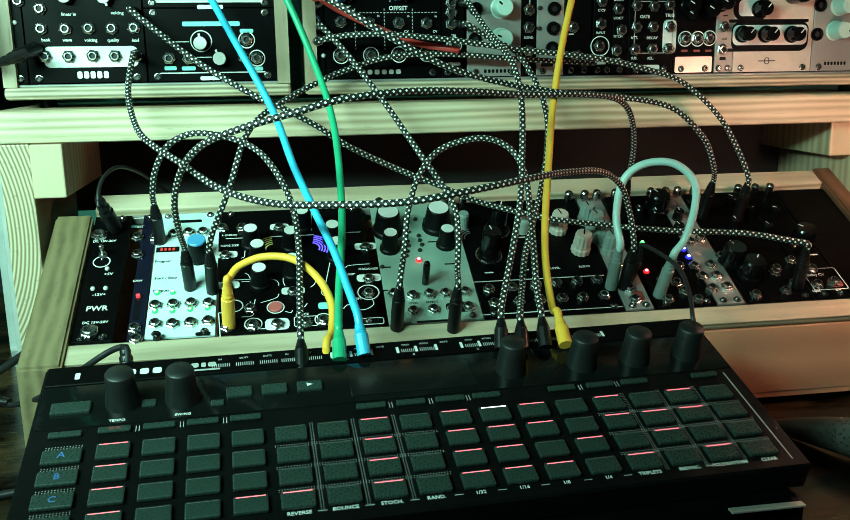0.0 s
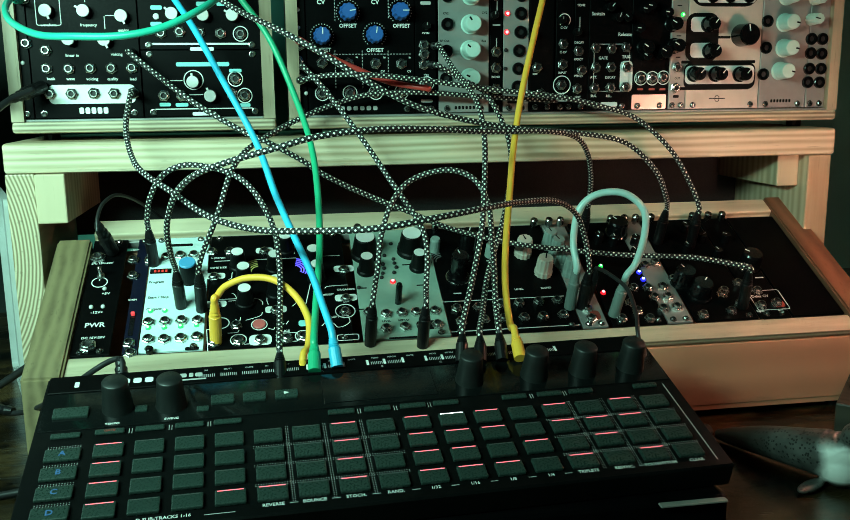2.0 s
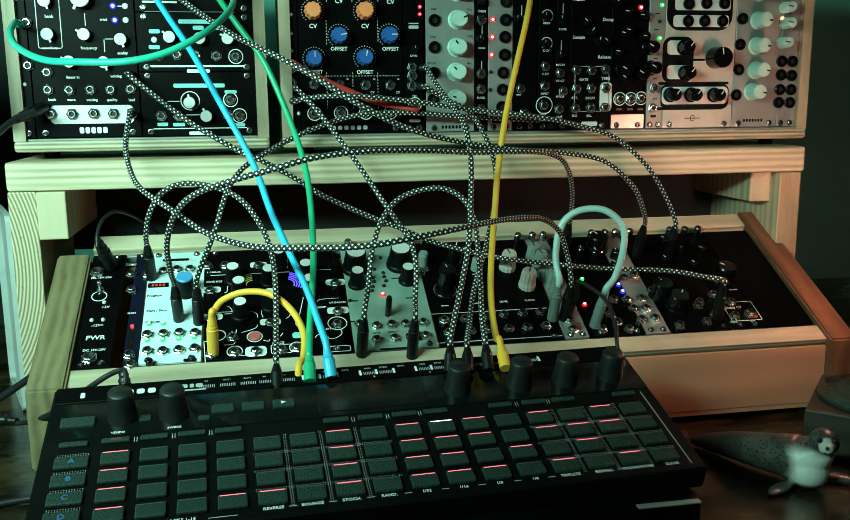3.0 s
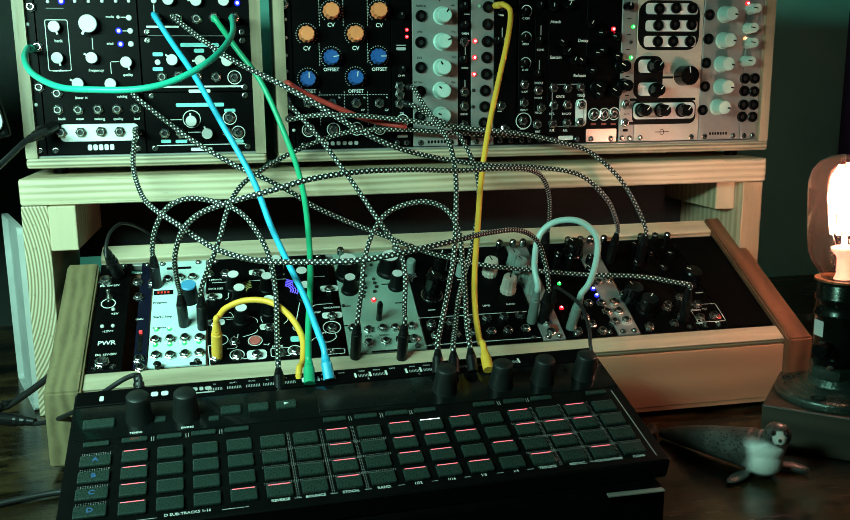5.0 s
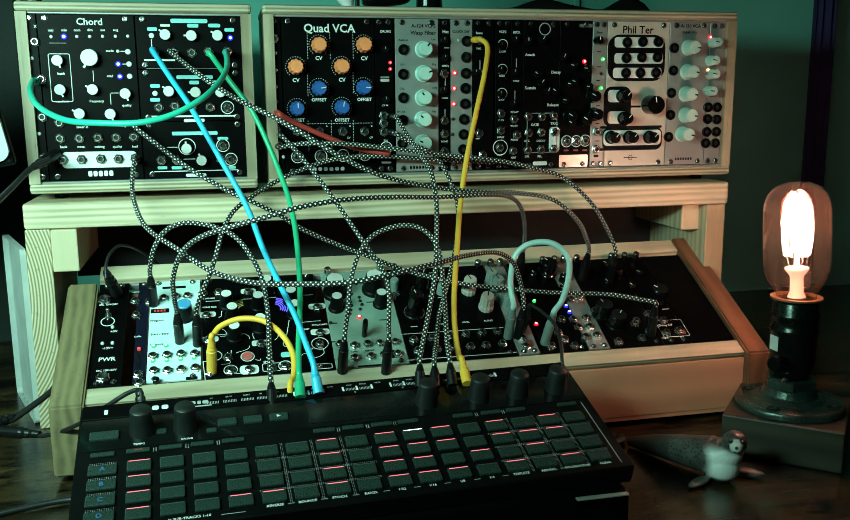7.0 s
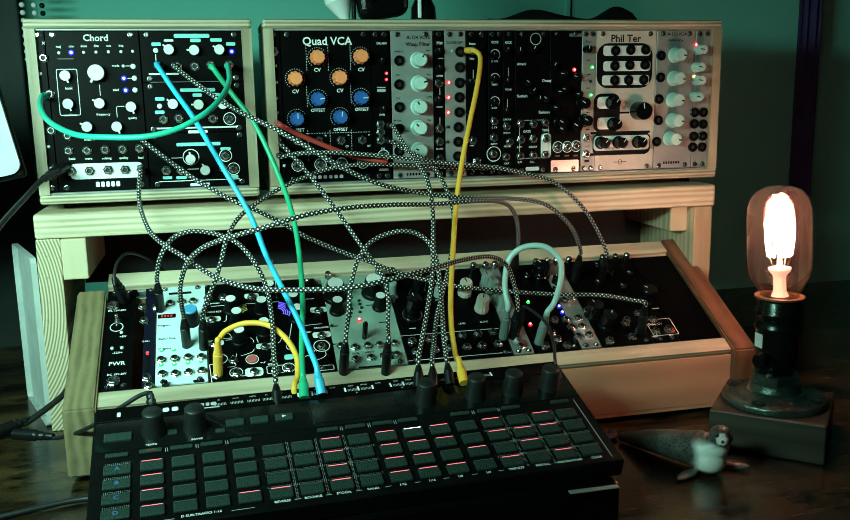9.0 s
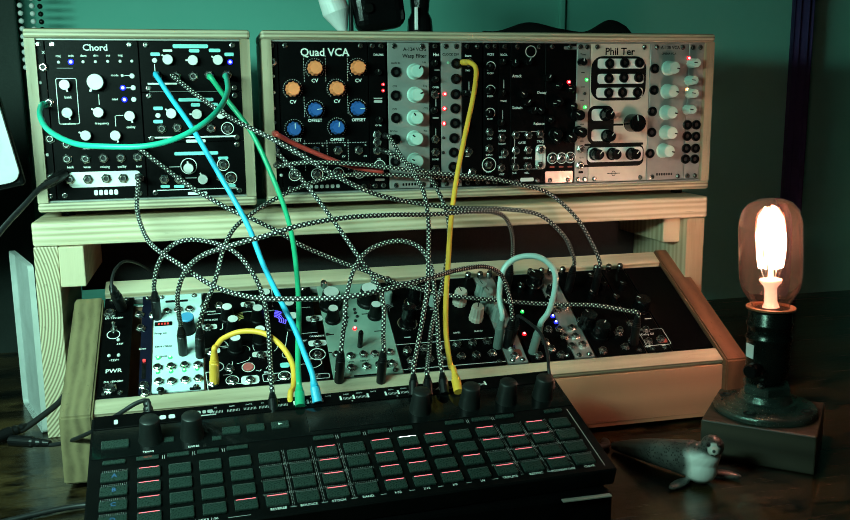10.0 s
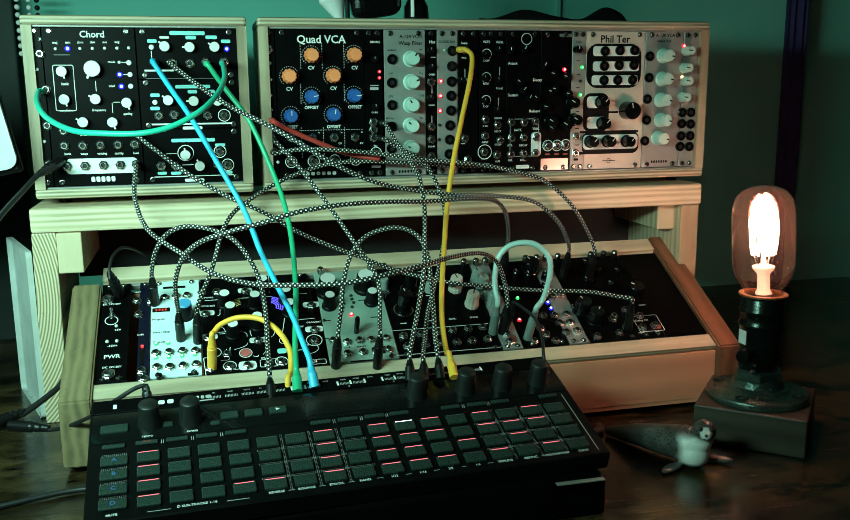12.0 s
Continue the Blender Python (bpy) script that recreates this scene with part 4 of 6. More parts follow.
p = module("clock_module", "white clock module with a blue-capped knob", LOW, -81.3, 41.9, (0, 121), WHITE_PANEL)
p["pale"] = 1
prints(p, [(19.8, 111.8, 20, 3, "k"), (34.6, 1.2, 9, 3, "k")])
windows(p, [(8.5, 82.0, 15, 5, "r")])
words(p, [(6.4, 70.2, 2.8, "Program"), (9.0, 53.6, 2.8, "Start / Stop"), (7.0, 41.6, 2.8, "Outputs")])
knobs(p, [(29.3, 71.2, "blu", 30)])
jacks(p, [(-0.1, 93.7, "steel"), (11.4, 97.0, "steel"), (21.4, 98.2, "steel"), (31.1, 98.1, "steel"), (4.6, 27.4, "steel"), (15.4, 27.5, "steel"), (26.3, 27.7, "steel"), (37.2, 26.8, "steel"), (5.8, 11.1, "steel"), (16.1, 10.2, "steel"), (26.8, 10.4, "steel"), (37.4, 10.9, "steel")])
lights(p, [(4.8, 39.1, "G"), (14.5, 38.9, "G"), (4.7, 22.5, "G"), (15.2, 22.1, "G"), (26.0, 22.3, "G"), (36.5, 22.9, "G")])
sticks(p, [(8.1, -1.3, "bt")])
p = module("granular_module", "black sampling module with white-capped knobs and a red button", LOW, -38.3, 99.0, (0, 121), BLACK)
jacks(p, [(1.2, 100.9, "steel"), (14.4, 100.6, "steel"), (40.0, 98.9, "steel"), (3.7, 71.8, "steel"), (5.3, 41.5, "steel"), (47.2, 33.0, "steel"), (97.8, 73.8, "steel"), (96.9, 41.6, "steel"), (6.0, 4.7, "steel"), (21.8, 4.9, "steel"), (36.3, 4.6, "steel"), (54.1, 4.7, "steel"), (64.8, 5.3, "steel"), (95.1, 27.8, "steel"), (20.1, 19.8, "steel")])
knobs(p, [(20.9, 82.9, "bs", 0), (25.2, 66.4, "bs", 0), (26.2, 42.6, "bs", 0), (47.4, 78.8, "bs", 0), (55.7, 100.1, "bs", 0), (75.7, 83.4, "bs", 0), (77.4, 65.6, "bs", 0), (47.5, 50.8, "bs", 0)])
prints(p, [(40.0, 101.4, 13, 6.5, "w"), (3.5, 74.1, 16, 6.5, "w"), (5.1, 43.7, 16, 6.5, "w"), (47.2, 35.2, 15, 6.5, "w"), (98.0, 76.2, 15, 7, "w"), (97.1, 43.8, 16, 7, "w"), (66.3, 19.7, 8, 6, "c"), (36.3, 5.7, 15, 10, "w"), (95.6, 3.3, 13, 4, "k"), (14.4, 90.9, 22, 0.5, "w"), (48.5, 91.0, 30, 0.5, "w"), (89.0, 91.9, 14, 0.5, "w"), (14.6, 48.3, 14, 0.5, "w"), (83.5, 48.6, 10, 0.5, "w")])
buttons(p, [(35.6, 20.6, 9, "R")])
rings(p, [(35.6, 20.6, "w"), (10.0, 24.0, "s"), (21.7, 6.9, "w"), (64.9, 7.3, "w"), (95.4, 29.9, "W")])
frames(p, [(54.1, 6.7, 15, 9, "w"), (95.2, 3.4, 15, 6, "w")])
arcs(p, [(35.6, 77.6, "y"), (61.2, 77.0, "p")])
words(p, [(6.2, 83.2, 2.4, "GENE SIZE"), (97.6, 52.6, 2.4, "ORGANIZE"), (88.0, 24.2, 2.4, "LEFT"), (6.1, 94.5, 2, "L (MONO)"), (52.0, 12.8, 2.6, "SPLICE")])
traces(p, [
    [(13.8, 69.5), (16.0, 71.0), (16.3, 75.5), (17.0, 79.5)],
    [(16.4, 54.5), (18.5, 52.7), (20.3, 47.8)],
    [(14.3, 46.1), (20.3, 46.2)],
    [(31.9, 47.9), (35.4, 46.6), (37.8, 43.8), (38.1, 40.6)],
    [(26.4, 25.6), (32.6, 27.6), (36.8, 29.8), (37.9, 32.8)],
    [(44.8, 50.7), (41.9, 49.3), (41.0, 45.1), (42.0, 40.3)],
    [(60.4, 47.4), (62.0, 44.6), (61.1, 40.4), (58.4, 37.4)],
    [(67.3, 36.7), (65.2, 32.7), (66.1, 29.5), (69.2, 28.3)],
    [(72.9, 62.9), (70.2, 49.3), (68.1, 38.8)],
    [(0.4, 18.3), (6.8, 18.7)],
    [(0.4, 18.3), (1.9, -2.3)],
    [(14.5, 13.7), (20.9, 14.2), (22.3, 18.0)],
    [(78.1, 15.9), (81.1, 19.2), (86.3, 17.8), (88.7, 14.1), (93.3, 14.7), (97.6, 18.4), (97.3, 23.0)],
    [(80.2, 47.5), (87.5, 47.5)],
    [(25.5, 2.3), (29.5, 2.4)],
    [(82.6, 55.0), (85.4, 57.0), (99.4, 57.6)],
    [(63.1, 120.8), (62.2, 95.8)],
    [(19.6, 27.1), (21.3, 24.0)],
    [(23.0, 28.9), (22.3, 23.9)],
    [(18.5, 20.2), (21.3, 22.0)],
    [(50.2, 17.2), (52.4, 20.5)],
    [(55.6, 22.7), (53.7, 19.4)],
    [(41.6, 16.4), (45.0, 15.1), (46.1, 17.0)]])
p = module("echo_module", "pale green-grey echo module with large black knobs", LOW, 67.0, 61.1, (0, 121), MINT_PANEL)
p["pale"] = 1
knobs(p, [(9.6, 91.2, "big", 10), (45.3, 93.3, "big", -15), (9.0, 71.9, "bs", 0), (48.6, 73.4, "bs", 0)])
sticks(p, [(28.5, 35.6, "po")])
lights(p, [(27.4, 58.5, "R"), (31.3, 103.1, "k"), (38.5, 102.7, "k"), (24.6, 89.1, "k"), (31.0, 84.4, "k"), (22.4, 78.9, "k"), (31.1, 79.5, "k"), (22.6, 74.1, "k"), (32.0, 74.6, "k"), (21.0, 68.3, "k"), (29.6, 68.8, "k"), (19.7, 63.7, "k"), (1.8, 53.6, "k")])
jacks(p, [(6.3, 26.5, "steel"), (18.3, 23.5, "steel"), (29.7, 24.2, "steel"), (39.9, 23.9, "steel"), (53.3, 24.5, "steel"), (5.8, 7.5, "steel"), (16.7, 9.2, "steel"), (30.0, 9.6, "steel"), (42.4, 8.7, "steel"), (52.9, 10.4, "steel")])
prints(p, [(47.4, 11.3, 18, 9, "k"), (9.4, 77.4, 8, 1.2, "k"), (40.7, 77.6, 8, 1.2, "k"), (4.7, 53.3, 6, 1.2, "k"), (48.4, 53.6, 8, 1.2, "k"), (0.3, 30.7, 6, 1.2, "k"), (28.7, 0.2, 22, 1.8, "k")])
words(p, [(17.9, 17.3, 2.2, "LEVEL"), (30.2, 17.3, 2.2, "REPEAT")])
p = module("wavetable_module", "black module with white knobs and two rows of sockets", LOW, 128.8, 93.9, (0, 121), BLACK)
knobs(p, [(14.9, 60.6, "tall", 10), (26.4, 87.4, "tall", -20), (2.3, 93.4, "grk", 0), (44.5, 84.4, "grk", 0), (70.5, 83.9, "wm", 10), (80.8, 60.4, "wm", -20)])
arcs(p, [(6.9, 79.9, "g")])
jacks(p, [(7.6, 25.4, "steel"), (23.5, 25.8, "steel"), (40.1, 27.3, "steel"), (54.3, 27.8, "steel"), (69.1, 28.4, "steel"), (83.1, 28.4, "steel"), (8.6, 12.1, "steel"), (25.3, 12.4, "steel"), (39.5, 12.8, "steel"), (54.5, 12.7, "steel"), (68.5, 12.7, "steel"), (83.4, 13.1, "steel")])
prints(p, [(44.0, 34.1, 92, 0.6, "w"), (45.5, 3.0, 96, 0.6, "w"), (42.7, 78.1, 5, 0.8, "w"), (11.4, 42.7, 6, 1, "w"), (36.6, 43.6, 6, 1, "w"), (36.2, 113.2, 14, 0.5, "w")])
words(p, [(79.0, 43.9, 2.4, "BLEND"), (58.1, 43.8, 2.4, "LEVEL")])
p = module("grey_module", "narrow silver module with four grey-green knobs", LOW, 223.9, 19.0, (0, 121), SILVER)
p["pale"] = 1
knobs(p, [(-1.8, 92.1, "gm", 10), (1.8, 82.2, "gm", 20), (2.8, 69.6, "gm", -20), (5.8, 58.4, "gm", 10)])
jacks(p, [(7.2, 41.1, "steel"), (7.8, 18.7, "steel"), (8.0, 7.9, "steel")])
prints(p, [(12.7, 12.3, 7, 9, "r")])
p = module("black_module", "black module crowded with sockets and plugs", LOW, 246.1, 41.4, (0, 121), BLACK)
lights(p, [(11.1, 65.4, "G"), (3.5, 35.1, "R")])
knobs(p, [(36.2, 104.3, "K2", 30), (18.6, 96.5, "ks", 0), (30.0, 92.5, "ks", 0)])
jacks(p, [(22.7, 13.1, "steel"), (29.1, 4.5, "steel"), (8.4, 6.1, "steel"), (20.0, 21.6, "steel"), (11.4, 25.0, "steel"), (28.2, 38.0, "steel")])
p = module("socket_module", "narrow silver module with paired sockets", LOW, 287.9, 19.5, (0, 121), SILVER)
p["pale"] = 1
jacks(p, [(-2.6, 37.2, "steel"), (9.6, 38.0, "steel"), (-1.1, 26.7, "steel"), (9.3, 26.5, "steel"), (1.1, 14.3, "steel"), (12.1, 15.1, "steel"), (4.4, 63.6, "steel"), (13.8, 66.1, "steel")])
lights(p, [(-2.9, 56.1, "B"), (-2.5, 47.7, "B")])
prints(p, [(12.2, 15.6, 10, 10, "s")])
knobs(p, [(5.8, 91.3, "ks", 0), (-0.2, 75.5, "ks", 20)])
p = module("drone_module", "black module with two large shiny knobs", LOW, 309.4, 49.4, (0, 121), BLACK)
knobs(p, [(5.6, 41.7, "K2", 20), (13.1, 26.5, "K2", -40), (61.3, 89.7, "ks", 60), (41.1, 91.0, "ks", -60), (32.7, 105.2, "ks", 40), (23.6, 78.9, "ks", 20), (45.9, 71.0, "ks", 20), (67.4, 57.6, "K2", 50)])
jacks(p, [(-0.5, 46.0, "steel"), (31.2, 26.2, "steel"), (34.2, 30.0, "steel"), (41.1, 15.2, "steel"), (7.5, 5.6, "steel"), (30.5, 7.6, "steel"), (62.0, 55.0, "steel"), (49.2, 37.7, "steel")])
buttons(p, [(22.5, 41.9, 2.6, "w"), (10.7, 38.6, 2.6, "w")])
p = module("delay_module", "black and white delay module", LOW, 360.1, 24.8, (0, 121), BLACK)
words(p, [(9.9, 22.8, 3.2, "Delay CV"), (2.6, 6.9, 2.6, "Input"), (18.9, 6.8, 2.6, "out")])
jacks(p, [(9.7, 28.1, "steel"), (5.8, 12.3, "steel"), (19.1, 14.1, "steel")])
prints(p, [(20.6, 14.0, 10, 8, "r"), (19.4, 43.9, 7, 1.2, "w")])
frames(p, [(14.7, 18.4, 26, 22, "w")])

# ---- step sequencer on its black box ----
PAD = plain("rubber_pad", (0.019, 0.036, 0.030), 0.28, relief=0.08)
RED_BAR = glow("red_bar_light", (1.0, 0.16, 0.20), 2.4)
WHITE_BAR = glow("white_bar_light", (0.9, 0.95, 1.0), 5.0)
DIM_BAR = plain("unlit_bar", (0.09, 0.09, 0.09), 0.4)
SQ = Matrix.Translation((-0.0819, 0.3945, 0.2666)) @ Matrix.Rotation(radians(2.72), 4, "Z") @ Matrix.Rotation(radians(17.7), 4, "X")
sq = thing("step_sequencer", "black step sequencer with a grid of rubber pads and six knobs", "sequencer", SQ)


def wedge_body():
    bm = bmesh.new()
    side = [(-59.8, -15.6), (-59.8, -3.2), (-58.8, -2.2), (61.2, -2.2), (62, -3.2), (62, -54.4)]
    vs = [[bm.verts.new((u * MM, v * MM, w * MM)) for v, w in side] for u in (-31, 321.5)]
    n = len(side)
    bm.faces.new(vs[0]), bm.faces.new(list(reversed(vs[1])))
    for i in range(n):
        j = (i + 1) % n
        bm.faces.new((vs[0][j], vs[0][i], vs[1][i], vs[1][j]))
    bmesh.ops.recalc_face_normals(bm, faces=bm.faces)
    ends = [e for e in bm.edges if abs(e.verts[0].co.x - e.verts[1].co.x) < 1e-6]
    bmesh.ops.bevel(bm, geom=ends, offset=0.0009, segments=2, affect="EDGES")
    return bm


part("body", wedge_body(), BLACK_PLASTIC, sq)
part("glossy_panel", box((-0.0295, 0.0145, -0.0024), (0.320, 0.0455, -0.0017), 0.0003, 1), plain("mirror_black_strip", (0.004, 0.005, 0.005), 0.05, var=0.0, relief=0.0), sq, "glossy black control strip")
part("rear_strip", box((-0.0295, 0.0462, -0.0024), (0.320, 0.0612, -0.0012), 0.0004, 1), BLACK, sq, "black rear strip with socket labels")
part("screen", box((0.117, 0.0185, -0.0018), (0.181, 0.0405, -0.0014), 0.0003, 1), plain("dark_screen", (0.006, 0.007, 0.007), 0.05, var=0.0, relief=0.0), sq, "dark glassy screen")


def key_mesh(w, h, top, key, material):
    return shared(key, lambda: box((-w / 2 * MM, -h / 2 * MM, -2.3 * MM), (w / 2 * MM, h / 2 * MM, top * MM), 0.0007, 2), material)


LIT = {(0, 0), (0, 6), (0, 8), (0, 10), (0, 12), (0, 14), (1, 0), (1, 6), (1, 8), (1, 9), (1, 10), (1, 12), (1, 13), (1, 14),
       (2, 0), (2, 6), (2, 8), (2, 9), (2, 11), (2, 13), (3, 0), (3, 3), (3, 4), (3, 6), (3, 8), (3, 9), (3, 10), (3, 12), (3, 14)}
for r in range(4):
    for c in range(16):
        pad = place("pad", key_mesh(14.6, 9.6, 0, "pad", PAD), sq, c * 19.6 + 7.3, -r * 14.0 - 4.8)
        bar = new("light_bar", shared("bar %d" % ((r, c) in LIT or 2 * ((r, c) == (0, 9))), lambda: box((-0.0062, 0.0035, -0.0002), (0.0062, 0.00385, 0.00012)),
                                      RED_BAR if (r, c) in LIT else WHITE_BAR if (r, c) == (0, 9) else DIM_BAR))
        bar.parent = pad
for k, u in enumerate((-14.8, 6.5, 26.3, 46.0, 65.5, 125.3, 145, 164.7, 183.3, 222.9, 243.6, 262.5, 302)):
    place("small_button", key_mesh(14.6, 3.6, -0.6, "small button", PAD), sq, u, 9.6 + min(k, 1) * 0.5)
for k, letter in enumerate("ABCD"):
    pad = place("track_button", key_mesh(17, 8.6, -0.2, "track button", PAD), sq, -14.2, -5.4 - 13.5 * k)
    words(pad, [(0, 0, 4.4, letter)], "b", 0.0)
for u in (16.6, 36.4, 56.0, 135.0, 155.0, 174.0, 233.2, 253.0):
    for du in (-0.7, 0.7):
        part("divider_mark", prism(round_rect(0.35, 4.0, 0.1, 1), 0.1), INK["s"], sq, m=Matrix.Translation(((u + du) * MM, 0.0101, -0.00215)))
words(sq, [(6.5, 10.1, 2.0, "GATE")], "r", -0.55)
place("mode_button", key_mesh(6.5, 5, -0.6, "mode button", PAD), sq, 20.8, 27.0)
place("mode_button", key_mesh(6.5, 4, -0.6, "shift button", PAD), sq, 52.6, 22.6)
place("load_button", key_mesh(18, 8, 0, "load button", PAD), sq, -14.6, 27.6)
for u in (63, 80, 97.3):
    place("transport_button", key_mesh(12.5, 7, 0, "transport", PAD), sq, u, 29)
part("play_mark", prism([(-1.4, -1.4), (1.6, 0), (-1.4, 1.4)], 0.1), INK["w"], sq, m=Matrix.Translation((0.0973, 0.029, 0.00005)))
SQ_KNOB = [(8.3, -2), (7.9, 1), (6.9, 10), (6.7, 15.2), (6.2, 16), (0, 16)]
for k, (u, v) in enumerate(((8.7, 29.6), (36.2, 28.4), (201.6, 29.0), (240.6, 28.6), (270.7, 29.0), (301.2, 29.6))):
    knob = place("knob", shared("sq knob", lambda: lathe(mm_profile(SQ_KNOB), 32), plain("knob_rubber", (0.0065, 0.0085, 0.008), 0.45, relief=0.15), True), sq, u, v)
words(sq, [(85.6, -53.4, 2.5, "REVERSE"), (105, -53.4, 2.5, "BOUNCE"), (124.8, -53.4, 2.5, "STOCH."), (144.1, -53.4, 2.5, "RAND."), (163.8, -53.4, 2.5, "1/32"), (183.6, -53.4, 2.5, "1/16"), (203.2, -53.4, 2.5, "1/8"),
           (223, -53.4, 2.5, "1/4"), (243.1, -53.4, 2.5, "TRIPLETS"), (262.6, -53.4, 2.5, "RESYNC."), (282.7, -53.4, 2.5, "POLYRHYTHM"), (302.8, -53.4, 2.5, "CLEAR")], "w", -2.15)
words(sq, [(36, -55.0, 2.5, "D SUB-TRACKS 1-16"), (-14.8, -54.6, 2.4, "MUTE"), (7, 16.6, 2.1, "TEMPO"), (36.7, 16.8, 2.1, "SWING"), (63, 48.0, 2.0, "MIDI"), (92, 48.0, 2.0, "SYNC")], "w", -1.6)
words(sq, [(116, 57.2, 1.6, "MOD"), (126, 57.2, 1.6, "PITCH"), (137, 57.2, 1.6, "GATE"), (151, 57.2, 1.6, "MOD"), (161, 57.2, 1.6, "PITCH"), (172, 57.2, 1.6, "GATE"), (186, 57.2, 1.6, "MOD"), (196, 57.2, 1.6, "PITCH"), (207, 57.2, 1.6, "GATE"),
           (119, 48.3, 1.9, "A"), (154, 48.3, 1.9, "B"), (189, 48.3, 1.9, "C"), (54, 57.2, 1.6, "IN"), (66, 57.2, 1.6, "OUT1"), (78, 57.2, 1.6, "OUT2"), (88, 57.2, 1.6, "IN"), (99, 57.2, 1.6, "OUT")], "s", -1.15)


def sq_print(u, v, w, h, c="s", z=-2.15, name="printed_line"):
    part(name, prism(round_rect(w, h, min(w, h) * 0.2, 1), 0.1), INK[c], sq, m=Matrix.Translation((u * MM, v * MM, z * MM)))


for u in (95.2, 115.2, 134.6, 154, 173.6, 193.4, 213.2, 232.2, 272.6):
    sq_print(u, -53.4, 4.0, 0.4)
sq_print(314, -21.8, 0.5, 66, "s")
sq_print(13, -55.4, 14, 0.4), sq_print(61, -55.4, 14, 0.4)
for u in (4.6, 10.8, 17.0, 23.2):
    sq_print(u, 52.5, 4.4, 4.6, "w", -1.15, "maker_mark")
for u, w in ((36.4, 4.0), (41.4, 4.0), (45.8, 2.4), (50.0, 4.0)):
    sq_print(u, 53.8, w, 3.6, "s", -1.15, "maker_mark")
sq_print(44, 49.6, 20, 1.2, "s", -1.15, "maker_mark")
sq_print(-14.7, 52.5, 2.4, 5.0, "w", -1.1, "maker_mark")
for u in (111, 121, 132, 146, 156, 167, 181, 191, 202, 216, 226, 237, 251, 262):
    sq_print(u, 53.0, 1.5, 5.0, "w", -1.15)
for u0 in (50, 62, 74, 85, 97, 113, 123, 148, 158, 183, 193, 218, 228, 242, 253):
    bm = bmesh.new()
    for k in range(9):
        add_box(bm, ((u0 + k * 1.05) * MM, 0.0508, -0.00125), ((u0 + k * 1.05 + 0.4) * MM, 0.0535, -0.00108))
    part("printed_scale", bm, INK["s"], sq)


def dotted(u0, u1, v, across):
    bm = bmesh.new()
    n = int(abs(u1 - u0) / 1.25)
    for k in range(n):
        q = u0 + (u1 - u0) * (k + 0.5) / n
        for s in (-0.55, 0.55):
            a, b = (q, v + s) if across else (v + s, q)
            add_box(bm, ((a - 0.19) * MM, (b - 0.19) * MM, -0.0022), ((a + 0.19) * MM, (b + 0.19) * MM, -0.00208))
    part("dotted_line", bm, INK["s"], sq)


for c0 in (4, 12):
    for r in range(1, 4):
        dotted(c0 * 19.6 - 1, c0 * 19.6 + 75.5, -r * 14.0 + 2.3, True)
    for c in range(1, 4):
        dotted(3, -53, (c0 + c) * 19.6 - 2.6, False)
for k in range(4):
    dotted(-22.5, -6.0, 1.6 - 13.5 * k, True)

box_stand = thing("black_box", "plain black box that carries the sequencer on the desk", "box")
part("shell", box((-0.095, 0.347, DESK), (0.236, 0.452, 0.2327), 0.003), BLACK, box_stand)
part("lip", box((0.197, 0.3425, 0.2312), (0.233, 0.3468, 0.2324), 0.0004), plain("pale_metal_lip", (0.40, 0.38, 0.34), 0.4, 0.4), box_stand, "thin metal lip")

# ---- patch cables ----


def cable_paint(name, color, rough=0.35):
    return plain(name, color, rough, scale=120, relief=0.03)


CYAN_C = cable_paint("cyan_cable", (0.03, 0.46, 0.72))
GREEN_C = cable_paint("green_cable", (0.015, 0.40, 0.20))
TEAL_C = cable_paint("teal_cable", (0.02, 0.46, 0.32))
YELLOW_C = cable_paint("yellow_cable", (0.88, 0.46, 0.05))
RED_C = cable_paint("red_cable", (0.55, 0.05, 0.04))
MINT_C = cable_paint("mint_cable", (0.42, 0.60, 0.56))
BLACK_C = cable_paint("black_cable", (0.010, 0.010, 0.011), 0.45)


